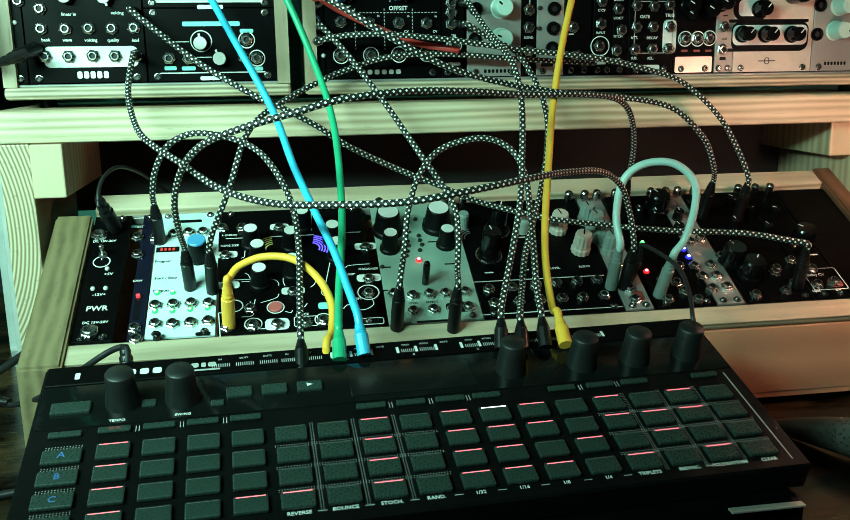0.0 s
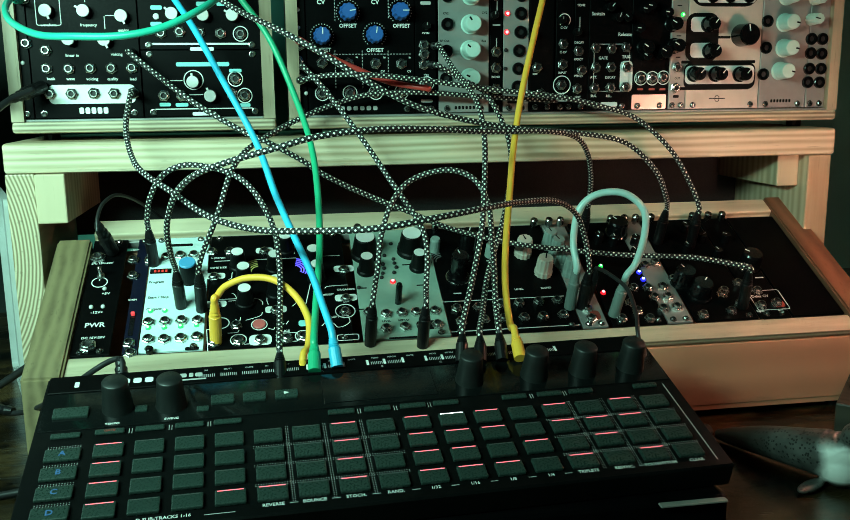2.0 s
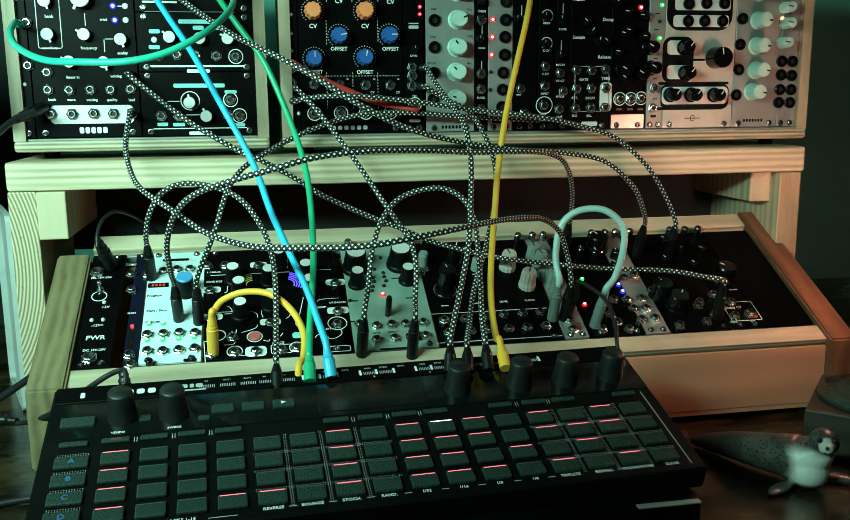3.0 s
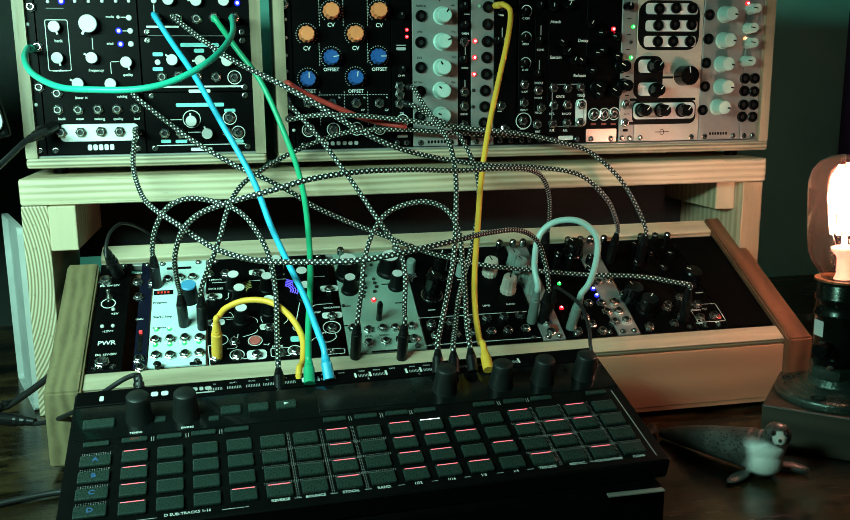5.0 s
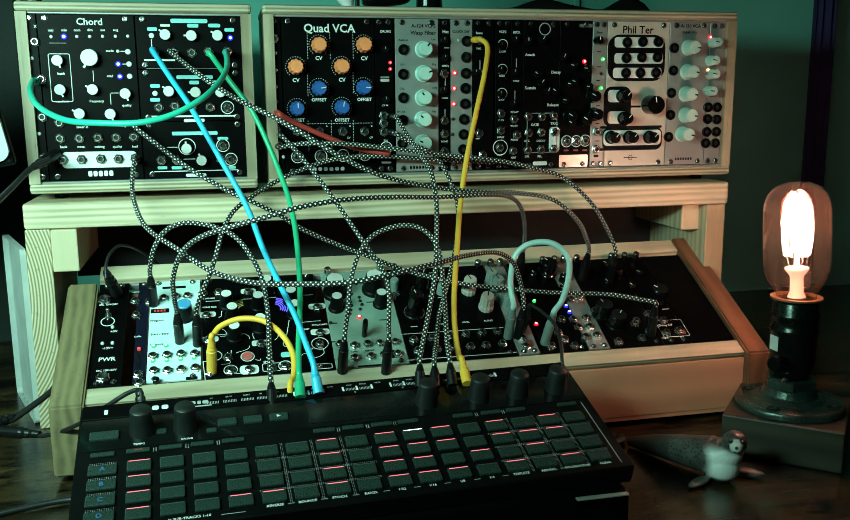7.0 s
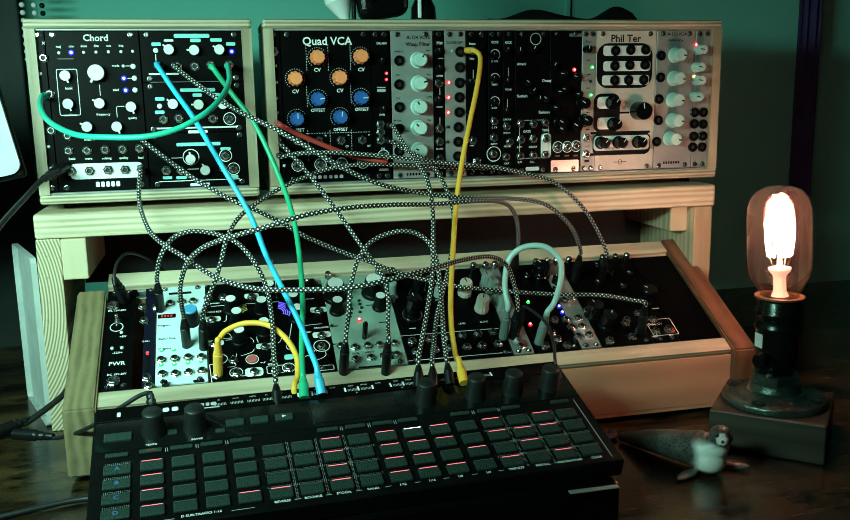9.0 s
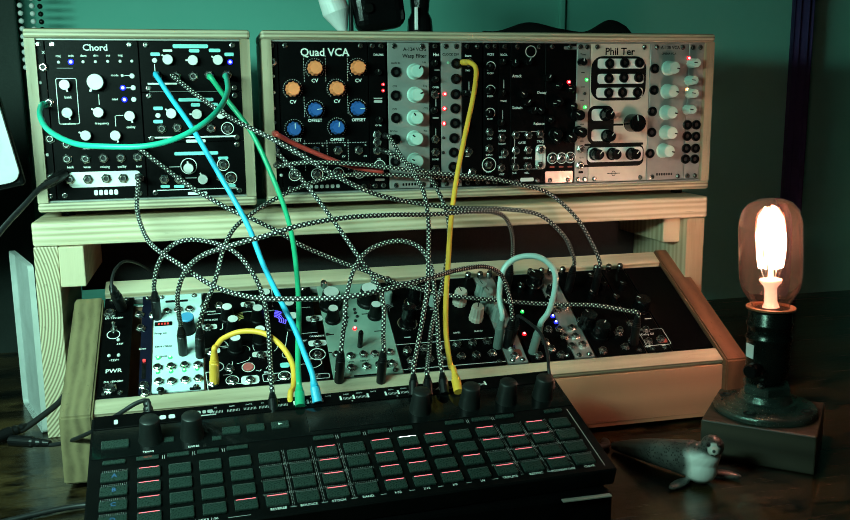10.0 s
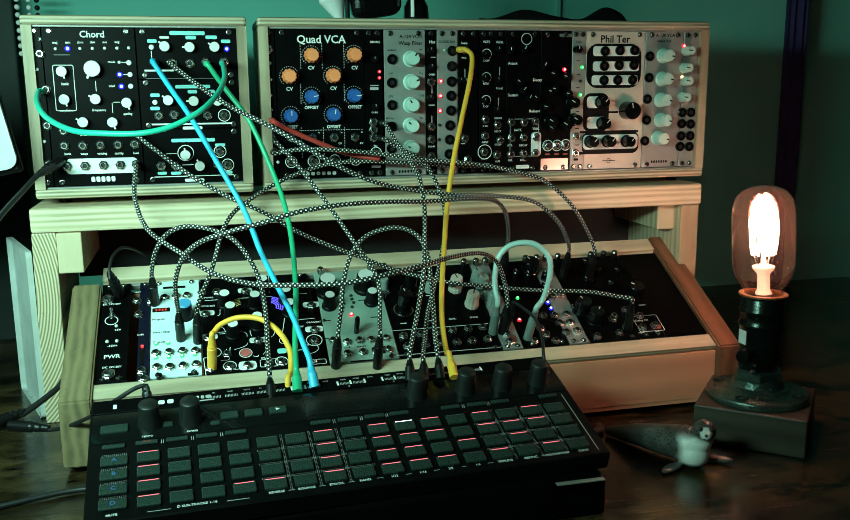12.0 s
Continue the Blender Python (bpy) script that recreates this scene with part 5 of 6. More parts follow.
def braid():
    """Black textile braid with light flecks in two crossing spirals."""
    m, nt, b = nodes_of("braided_cable")
    uv = nt.nodes.new("ShaderNodeUVMap")
    uv.uv_map = "UVMap"
    sep = nt.nodes.new("ShaderNodeSeparateXYZ")
    link(nt, uv.outputs[0], sep.inputs[0])

    def calc(op, a, b2):
        n = nt.nodes.new("ShaderNodeMath")
        n.operation = op
        for i, v in enumerate((a, b2)):
            if isinstance(v, (int, float)):
                n.inputs[i].default_value = v
            else:
                link(nt, v, n.inputs[i])
        return n.outputs[0]

    along = calc("MULTIPLY", sep.outputs[1], 2.75)
    round_ = calc("MULTIPLY", sep.outputs[0], 3.0)
    p = calc("FRACT", calc("ADD", along, round_), 0)
    q = calc("FRACT", calc("SUBTRACT", along, round_), 0)
    tri_p = calc("ABSOLUTE", calc("SUBTRACT", p, 0.5), 0)
    tri_q = calc("ABSOLUTE", calc("SUBTRACT", q, 0.5), 0)
    fleck = calc("MULTIPLY", calc("LESS_THAN", tri_p, 0.222), calc("LESS_THAN", tri_q, 0.222))
    link(nt, mix_color(nt, fleck, (0.0035, 0.0033, 0.0033), (0.82, 0.80, 0.74)), b.inputs["Base Color"])
    b.inputs["Roughness"].default_value = 0.62
    bump(nt, b, calc("ADD", tri_p, tri_q), 0.5, 0.0005)
    return m


BRAID = braid()
BOOT = plain("black_boot", (0.0035, 0.0035, 0.004), 0.38, spec=0.3)
GREY_BOOT = plain("grey_boot", (0.15, 0.20, 0.185), 0.4)
OUT = {"up": Vector((0, -1, 0)), "low": Vector((0, -math.sin(SLOPE), math.cos(SLOPE))), "sq": Vector((0, 0.45, 0.89))}
PLUG = {"up": 0.014, "low": 0.032, "sq": 0.016}


def cable(name, label, points, radius, material, start, end):
    pts = [Vector(p) * MM for p in points]
    boot = BOOT if material in (BRAID, BLACK_C) else GREY_BOOT if material == MINT_C else material
    c = thing(name, label, "cable", group="patch cables")
    ends = []
    for k, kind in ((0, start), (-1, end)):
        tip, way = pts[k], OUT[kind].normalized()
        inner = ((pts[1] if k == 0 else pts[-2]) - tip).normalized()
        way = (way * {"up": 0.9, "low": 0.85, "sq": 0.5}[kind] + inner * {"up": 0.1, "low": 0.15, "sq": 0.5}[kind]).normalized()
        base = tip - way * PLUG[kind] * (0.93 if kind == "low" else 1)
        ends.append((tip, way, kind))
        turn = way.to_track_quat("Z", "Y").to_matrix().to_4x4()
        length = PLUG[kind]
        rr = {"low": 4.0, "sq": 3.7, "up": 2.8}[kind]
        prof = [(0, 0), (rr, 0), (rr, length / MM * 0.70), (rr * 0.9, length / MM * 0.71), (rr * 0.82, length / MM * 0.75), (rr * 0.9, length / MM * 0.77), (rr * 0.75, length / MM * 0.82), (rr * 0.82, length / MM * 0.84), (radius * 1.05, length / MM + 1.2), (0, length / MM + 1.2)]
        part("plug", lathe(mm_profile(prof), 18, Matrix.Translation(base) @ turn), boot, c, "ribbed plug")
    path = list(pts)
    path.insert(1, path[0] + ends[0][1] * 0.007)
    path.insert(len(path) - 1, path[-1] + ends[1][1] * 0.007)
    part("cord", tube(spline(path, 9), radius * MM, 10), material, c, smooth=True)
    return c


cable("patch_cable", "bright cyan patch cable from the small case to the sequencer", [(-66, 621, 526), (-54, 604, 506), (-38, 587, 481), (-21, 569, 449), (1, 547, 406), (12, 526, 374), (22, 505, 351), (32, 485, 329), (38, 469, 311), (42, 456, 295)], 2.25, CYAN_C, "up", "sq")
cable("patch_cable", "green patch cable from the small case to the sequencer", [(-21, 621, 524), (-7, 615, 503), (12, 606, 475), (28, 593, 435), (37, 575, 404), (40, 553, 375), (39, 523, 339), (34, 490, 308), (31, 456, 292)], 2.25, GREEN_C, "up", "sq")
cable("patch_cable", "green patch cable hanging in a loop on the small case", [(-159, 621, 502), (-156, 588, 493), (-145, 558, 482), (-124, 533, 473), (-100, 516, 471), (-72, 509, 471), (-49, 512, 476), (-28, 523, 487), (-15, 546, 499), (-8, 581, 512), (-8, 621, 525)], 2.25, TEAL_C, "up", "up")
cable("patch_cable", "black and white braided patch cable across both cases", [(-52, 621, 525), (-32, 590, 508), (-7, 561, 490), (21, 539, 475), (45, 526, 461), (70, 522, 445), (101, 525, 429), (135, 535, 419), (180, 546, 411), (224, 559, 407), (263, 567, 399), (290, 574, 378), (304, 585, 358), (312, 601, 341)], 1.9, BRAID, "up", "low")
cable("patch_cable", "black and white braided patch cable sagging over the lower modules", [(-86, 621, 437), (-87, 592, 416), (-81, 565, 399), (-71, 540, 389), (-50, 514, 378), (-27, 488, 366), (0, 464, 361), (30, 445, 362), (64, 432, 364), (95, 433, 368), (132, 450, 371), (161, 478, 370), (192, 506, 366), (213, 526, 354), (224, 537, 334), (228, 541, 308)], 1.9, BRAID, "up", "low")
cable("patch_cable", "black and white braided patch cable running to the delay module", [(-85, 621, 466), (-67, 606, 451), (-41, 594, 431), (-10, 585, 412), (7, 583, 404), (30, 585, 391), (49, 589, 378), (78, 595, 363), (112, 597, 348), (137, 596, 337), (166, 590, 329), (190, 584, 324), (215, 578, 321), (262, 564, 317), (309, 548, 316), (336, 537, 312), (347, 534, 304)], 1.9, BRAID, "up", "low")
cable("patch_cable", "long black and white braided patch cable arching along the lower case", [(-56, 558, 317), (-56, 535, 336), (-55, 516, 356), (-48, 501, 376), (-35, 485, 390), (-14, 471, 399), (14, 463, 407), (38, 464, 413), (71, 472, 416), (107, 486, 415), (145, 502, 412), (186, 517, 411), (214, 536, 406), (231, 557, 393), (243, 581, 372), (250, 607, 344)], 1.9, BRAID, "low", "low")
cable("patch_cable", "black and white braided patch cable up to the wide case", [(-41, 556, 316), (-37, 550, 334), (-29, 547, 352), (-24, 550, 365), (-17, 563, 385), (-7, 580, 398), (8, 596, 407), (28, 609, 417), (53, 616, 427), (83, 619, 435), (123, 620, 436), (175, 619, 432), (223, 621, 429)], 1.9, BRAID, "low", "up")
cable("patch_cable", "black and white braided patch cable down to the echo module", [(36, 621, 455), (52, 604, 436), (73, 586, 406), (93, 568, 374), (109, 551, 348), (112, 539, 331), (109, 526, 306), (107, 517, 295)], 1.9, BRAID, "up", "low")
cable("patch_cable", "black and white braided patch cable arched from the echo module", [(72, 520, 297), (77, 530, 321), (81, 539, 342), (90, 547, 364), (105, 553, 378), (129, 551, 384), (146, 545, 378), (153, 533, 363), (152, 517, 343), (149, 498, 324), (145, 478, 307), (142, 456, 292)], 1.9, BRAID, "low", "sq")
cable("patch_cable", "black and white braided patch cable from the drum module", [(135, 621, 470), (141, 594, 454), (147, 571, 440), (151, 551, 426), (151, 534, 404), (147, 518, 375), (142, 503, 351), (134, 488, 328), (126, 473, 310), (119, 456, 293)], 1.9, BRAID, "up", "sq")
cable("patch_cable", "black and white braided patch cable from the drum module", [(134, 621, 456), (151, 616, 446), (167, 609, 437), (177, 600, 420), (182, 587, 399), (179, 571, 377), (170, 553, 353), (159, 533, 334), (147, 509, 317), (138, 483, 302), (130, 456, 291)], 1.9, BRAID, "up", "sq")
cable("patch_cable", "yellow patch cable from the snare module to the sequencer", [(211, 621, 537), (215, 606, 530), (209, 594, 507), (198, 582, 474), (186, 568, 437), (176, 552, 401), (168, 533, 367), (160, 512, 334), (155, 492, 312), (153, 472, 294), (152, 456, 291)], 2.25, YELLOW_C, "up", "sq")
cable("patch_cable", "yellow patch cable arched over the granular module", [(-30, 529, 301), (-28, 530, 308), (-22, 527, 315), (-8, 521, 321), (9, 511, 321), (22, 498, 313), (29, 484, 301), (28, 470, 289), (24, 456, 282)], 2.25, YELLOW_C, "low", "sq")
cable("patch_cable", "black and white braided patch cable to the sequencer sync socket", [(-78, 600, 340), (-77, 589, 351), (-73, 580, 367), (-63, 574, 383), (-47, 571, 390), (-25, 566, 387), (-8, 557, 379), (4, 544, 364), (11, 529, 347), (13, 509, 327), (12, 485, 307), (11, 456, 288)], 1.9, BRAID, "low", "sq")
cable("patch_cable", "black and white braided patch cable lying across the wide case", [(34, 621, 446), (53, 610, 449), (81, 602, 449), (120, 599, 445), (169, 597, 438), (220, 595, 432), (257, 596, 424), (286, 599, 414), (313, 597, 390), (330, 596, 363), (338, 599, 339)], 1.9, BRAID, "up", "low")
cable("patch_cable", "short red patch cable on the wide case", [(34, 621, 474), (48, 623, 466), (74, 623, 454), (99, 622, 444), (126, 621, 439)], 2.25, RED_C, "up", "up")
cable("patch_cable", "pale mint patch cable in a tall loop", [(219, 542, 309), (218, 545, 332), (222, 546, 354), (234, 543, 365), (251, 536, 366), (263, 530, 355), (264, 529, 338), (259, 530, 318), (252, 533, 303)], 2.55, MINT_C, "low", "low")
cable("power_lead", "thin black lead from a module to the sequencer", [(233, 541, 308), (236, 513, 312), (237, 490, 308), (235, 471, 297), (231, 456, 284)], 1.4, BLACK_C, "low", "sq")

# leads at the edge of the desk
def lead(name, label, points, radius, extra=()):
    c = thing(name, label, "cable")
    part("cord", tube(spline([Vector(p) * MM for p in points], 10), radius * MM, 10), BLACK_C, c, smooth=True)
    for (a, b, r) in extra:
        a, b = Vector(a) * MM, Vector(b) * MM
        m = Matrix.Translation(a) @ (b - a).to_track_quat("Z", "Y").to_matrix().to_4x4()
        n = (b - a).length / MM
        part("plug", lathe(mm_profile([(0, 0), (r, 0), (r, n * 0.55), (r * 0.8, n * 0.6), (r * 0.85, n * 0.7), (r * 0.65, n * 0.78), (r * 0.7, n * 0.86), (r * 0.5, n), (0, n)]), 18, m), BOOT, c)
    return c


lead("jack_lead", "black lead plugged into the small case", [(-150, 614, 441), (-163, 602, 434), (-172, 580, 423), (-185, 540, 405), (-205, 480, 370), (-240, 400, 310)], 2.3, [((-149, 634, 443), (-163, 602, 434), 4.6)])
lead("mains_lead", "black lead from the sequencer to an inline plug", [(-77, 453, 281), (-78, 461, 289), (-86, 466, 287), (-101, 472, 277), (-125, 498, 256), (-155, 528, 238), (-183, 544, 236), (-196, 552, 238)], 1.7, [((-76, 450, 272), (-79, 463, 290), 4.2), ((-192, 549, 237), (-160, 532, 238), 4.6)])
lead("adapter_lead", "black lead running behind the wooden post", [(-200, 548, 243), (-188, 556, 242), (-180, 562, 244), (-160, 585, 254), (-152, 610, 262), (-150, 700, 230), (-152, 760, 206)], 2.6, [((-206, 545, 240), (-182, 561, 244), 5.0)])
lead("desk_lead", "black lead lying on the desk beside the sequencer", [(-100, 470, 206), (-134, 480, 206), (-186, 466, 206), (-260, 440, 206), (-330, 430, 206)], 2.2)
lead("supply_lead", "thin black lead into the power module", [(-113, 600, 342), (-113, 605, 352), (-110, 616, 361), (-102, 634, 364), (-88, 660, 352), (-70, 690, 325), (-60, 720, 280)], 1.3, [(tuple((LOW @ Vector((-0.1085, 0.104, 0.003))) / MM), (-113, 602, 348), 4.8)])

# ---- bare bulb lamp ----
GREEN_METAL = plain("dark_bronze_metal", (0.022, 0.028, 0.024), 0.24, 0.8, var=0.3)
GALVANISED = plain("galvanised_iron", (0.11, 0.16, 0.137), 0.2, 0.75, var=0.5, scale=110, relief=1.0)
AT = Matrix.Translation((0.4285, 0.454, DESK))
lamp = thing("bulb_lamp", "glowing bare tube bulb on a pipe flange and wooden block", "lamp", AT)
part("wooden_block", box((-0.0448, -0.0448, 0), (0.0448, 0.0448, 0.033), 0.0014), BLOCK_WOOD, lamp, "sawn wooden block", m=Matrix.Rotation(radians(-41.5), 4, "Z"))
flange = part("flange", lathe(mm_profile([(0, 33.1), (41.6, 33.1), (42.2, 34), (42.2, 38.2), (41, 39.6), (31.5, 40.4), (27, 41.6), (25.4, 43.6), (24.4, 43.9), (22.5, 43.8), (21.5, 45), (20.4, 50), (18.5, 51.5), (0, 51.5)]), 56), GALVANISED, lamp, "galvanised pipe flange", True)
for k in range(4):
    a = radians(35 + 90 * k)
    part("bolt_hole", lathe(mm_profile([(5.2, 39.4), (5.2, 40.6), (3.4, 40.8), (3.0, 39.9), (0, 39.9)]), 18, Matrix.Translation((0.0345 * math.cos(a), 0.0345 * math.sin(a), 0))), HOLE, flange)
    for turn in (22, 45, 68):
        b3 = a + radians(turn)
        part("cast_mark", box((-0.0028, -0.0011, 0.0392), (0.0028, 0.0011, 0.0406), 0.0005, 1), GALVANISED, flange, m=Matrix.Rotation(b3, 4, "Z") @ Matrix.Translation((0.0352, 0, 0)) @ Matrix.Rotation(radians(90), 4, "Z"))
part("hexagon_collar", lathe(mm_profile([(0, 51.4), (21, 51.4), (21, 57.5), (19, 59), (0, 59)]), 6), GALVANISED, lamp)
bolt_at = Matrix.Rotation(radians(222), 4, "Z") @ Matrix.Translation((0.0175, 0, 0.0585))
part("set_screw", lathe(mm_profile([(0, 0), (3.2, 0), (3.2, 2.2), (2.4, 3.4), (0, 3.8)]), 12, bolt_at), STEEL, lamp)
sock = part("socket", lathe(mm_profile([(0, 58.5), (13.5, 58.5), (15.5, 63), (17.2, 68), (17.8, 74), (17.8, 96), (18.9, 97.5), (18.9, 99.5), (17.8, 101), (17.8, 108), (18.9, 109.5), (18.9, 111.5), (17.8, 113), (17.6, 121), (16, 123.5), (0, 123.5)]), 40), GREEN_METAL, lamp, "dark bronze lamp socket", True)
part("rating_label", box((-0.005, -0.0003, -0.006), (0.005, 0.0003, 0.006), 0.0002, 1), WHITE, sock, "small white label", m=Matrix.Translation((-0.0181, -0.0006, 0.088)) @ Matrix.Rotation(radians(-88), 4, "Z"))
key = lathe(mm_profile([(0, 0), (3.4, 0), (3.4, 9), (5.4, 9.6), (6.2, 12), (6.2, 19), (5.0, 20.5), (0, 20.5)]), 10)
part("switch_key", key, BLACK_PLASTIC, lamp, "ribbed black switch knob", m=Matrix.Translation((0, 0, 0.076)) @ Matrix.Rotation(radians(-58), 4, "Z") @ Matrix.Rotation(radians(90), 4, "X") @ Matrix.Translation((0, 0, 0.015)))
part("collar_ring", ring_mesh(15.5, 20.0, 1.6), plain("copper_ring", (0.42, 0.22, 0.12), 0.3, 0.8), lamp, m=Matrix.Translation((0, 0, 0.1236)))


def glass_material():
    m, nt, b = nodes_of("amber_glass")
    b.inputs["Base Color"].default_value = (1.0, 0.80, 0.72, 1)
    b.inputs["Roughness"].default_value = 0.02
    b.inputs["IOR"].default_value = 1.45
    b.inputs["Transmission Weight"].default_value = 0.996
    return m


# the bulb sits a little crooked in its socket
TILT = Matrix.Translation((0, 0, 0.1245)) @ Matrix.Rotation(radians(-3.6), 4, Vector((0.24, 0.97, 0.0))) @ Matrix.Translation((0, 0, -0.1245))
outer = [(15.2, 124.5), (15.6, 128), (18.5, 133), (22.8, 140), (25.0, 148), (25.5, 158), (25.5, 191), (24.9, 199), (22.4, 207), (17.4, 213), (10, 216.3), (0, 217.4)]
bulb = part("glass_bulb", lathe(mm_profile(outer + [(max(0, r - 0.6), z - 0.6 * (z > 200)) for r, z in reversed(outer)]), 48), glass_material(), lamp, "clear amber tube bulb", True, m=TILT)
bulb.visible_shadow = False
# the stem emits a weak glow in place of the filament's light on it
part("glass_stem", lathe(mm_profile([(7.0, 125), (5.2, 129), (4.9, 140), (5.4, 142.5), (8.6, 146.5), (9.2, 148.5), (6.5, 149.5), (2.4, 149), (1.8, 158), (0, 159)]), 24), glow("stem_glow", (1.0, 0.60, 0.48), 0.6), lamp, "glass stem with a glow for the filament light on it", True, m=TILT)
HOT = glow("hot_filament", (1.0, 0.80, 0.66), 24.0)
cage = random.Random(5)
for k in range(22):
    a, b2 = 2 * math.pi * k / 22, 2 * math.pi * (k + 0.5) / 22
    low_r, wide, top_z = 0.0088 + cage.uniform(-0.0008, 0.0008), 0.0104 + cage.uniform(-0.001, 0.001), 0.2085 + cage.uniform(-0.002, 0.002)
    pts = [(low_r, 0.159, a), (wide, 0.172, a), (wide, 0.188, (a + b2) / 2), (0.0090, 0.201, b2), (0.0048, top_z, b2)]
    part("filament", tube(spline([Vector((r * math.cos(q), r * math.sin(q), z)) for r, z, q in pts], 4), 0.0008, 6), HOT, lamp, m=TILT)
for k in range(4):
    a = 2 * math.pi * k / 4 + 0.4
    part("support_wire", tube([Vector((0.006 * math.cos(a), 0.006 * math.sin(a), 0.148)), Vector((0.0102 * math.cos(a), 0.0102 * math.sin(a), 0.160))], 0.0004, 6), STEEL, lamp, m=TILT)

# ---- seal figurine ----


def seal_skin():
    """Dark mottled coat, darker towards the tail, small black spots, a pale chest and dark eyes and muzzle."""
    m, nt, b = nodes_of("spotted_seal_paint")
    vec = coords(nt)
    vor = nt.nodes.new("ShaderNodeTexVoronoi")
    vor.inputs["Scale"].default_value = 430
    link(nt, vec, vor.inputs["Vector"])
    big = noise_tex(nt, vec, 70, 3)
    sep = nt.nodes.new("ShaderNodeSeparateXYZ")
    link(nt, vec, sep.inputs[0])

    def times(a, b2):
        n = nt.nodes.new("ShaderNodeMath")
        n.operation = "MULTIPLY"
        link(nt, a, n.inputs[0])
        link(nt, b2, n.inputs[1])
        return n.outputs[0]

    def near(point, r0, r1):
        n = nt.nodes.new("ShaderNodeVectorMath")
        n.operation = "DISTANCE"
        n.inputs[1].default_value = point
        link(nt, vec, n.inputs[0])
        return ramp(nt, n.outputs["Value"], r1, r0)

    coat = mix_color(nt, ramp(nt, big, 0.35, 0.7), (0.10, 0.10, 0.092), (0.04, 0.04, 0.037))
    coat = mix_color(nt, ramp(nt, vor.outputs[0], 0.36, 0.28), coat, (0.012, 0.012, 0.011))
    coat = mix_color(nt, ramp(nt, sep.outputs[1], 0.004, 0.022), coat, (0.022, 0.020, 0.018))
    chest = times(times(ramp(nt, sep.outputs[1], -0.018, -0.027), ramp(nt, sep.outputs[2], 0.030, 0.024)), ramp(nt, sep.outputs[2], 0.004, 0.007))
    chest = times(chest, times(ramp(nt, sep.outputs[0], -0.011, -0.007), ramp(nt, sep.outputs[0], 0.020, 0.016)))
    coat = mix_color(nt, chest, coat, (0.86, 0.86, 0.82))
    coat = mix_color(nt, near((0.0033, -0.0429, 0.0345), 0.0048, 0.0062), coat, (0.62, 0.61, 0.56))
    for point, r in (((0.0005, -0.0385, 0.0375), 0.0024), ((0.0089, -0.0420, 0.0375), 0.0024), ((0.0023, -0.0446, 0.0340), 0.0019), ((0.0019, -0.0430, 0.0288), 0.0020), ((0.0055, -0.0435, 0.0295), 0.0018)):
        coat = mix_color(nt, near(point, r * 0.8, r * 1.15), coat, (0.008, 0.008, 0.008))
    link(nt, coat, b.inputs["Base Color"])
    b.inputs["Roughness"].default_value = 0.38
    bump(nt, b, noise_tex(nt, vec, 900, 3), 0.2, 0.0004)
    return m


def blob(bm, centre, size, turn=0.0, tilt=0.0, n=20):
    m = Matrix.Translation(centre) @ Matrix.Rotation(turn, 4, "Z") @ Matrix.Rotation(tilt, 4, "X") @ Matrix.Diagonal((*size, 1))
    bmesh.ops.create_uvsphere(bm, u_segments=n, v_segments=n // 2 + 2, radius=1.0, matrix=m)


seal = bmesh.new()
body_path = spline([(-0.034, 0.052, 0.0045), (-0.028, 0.040, 0.007), (-0.018, 0.018, 0.012), (-0.005, -0.006, 0.0155), (0.003, -0.020, 0.018), (0.007, -0.028, 0.025), (0.008, -0.031, 0.031)], 6)
body_radius = lambda t: 0.0035 + 0.0125 * math.sin(min(1.0, t * 1.25) * math.pi * 0.5) ** 1.3 - 0.0085 * max(0.0, t - 0.62) / 0.38
seal_body = tube(body_path, body_radius, 20)
tmp_me = to_mesh(seal_body, [], "tmp")
seal.from_mesh(tmp_me)
bpy.data.meshes.remove(tmp_me)
blob(seal, (0.008, -0.033, 0.0335), (0.0088, 0.0095, 0.0085))
blob(seal, (0.0049, -0.0399, 0.0322), (0.0046, 0.0048, 0.0040))
blob(seal, (0.004, -0.026, 0.012), (0.0125, 0.0115, 0.0120))
blob(seal, (-0.016, -0.028, 0.0028), (0.0135, 0.0050, 0.0024), 0.5)
blob(seal, (0.027, -0.022, 0.0034), (0.0135, 0.0048, 0.0026), -0.7, 0.2)
blob(seal, (-0.042, 0.056, 0.0035), (0.0105, 0.0042, 0.0024), 0.5)
blob(seal, (-0.036, 0.063, 0.0035), (0.0095, 0.0042, 0.0024), 1.2)
for s in (-1, 1):
    blob(seal, (0.0047 + s * 0.0040, -0.0401 - s * 0.0019, 0.0368), (0.0012, 0.0011, 0.0012), n=8)
raw = new("raw", to_mesh(seal, [], "raw"))
skin = raw.modifiers.new("skin", "REMESH")
skin.mode, skin.voxel_size = "VOXEL", 0.0007
bpy.context.view_layer.update()
seal_me = bpy.data.meshes.new_from_object(raw.evaluated_get(bpy.context.evaluated_depsgraph_get()))
bpy.data.objects.remove(raw)
seal_bm = bmesh.new()
seal_bm.from_mesh(seal_me)
bpy.data.meshes.remove(seal_me)
bmesh.ops.smooth_vert(seal_bm, verts=seal_bm.verts, factor=0.5, use_axis_x=True, use_axis_y=True, use_axis_z=True)
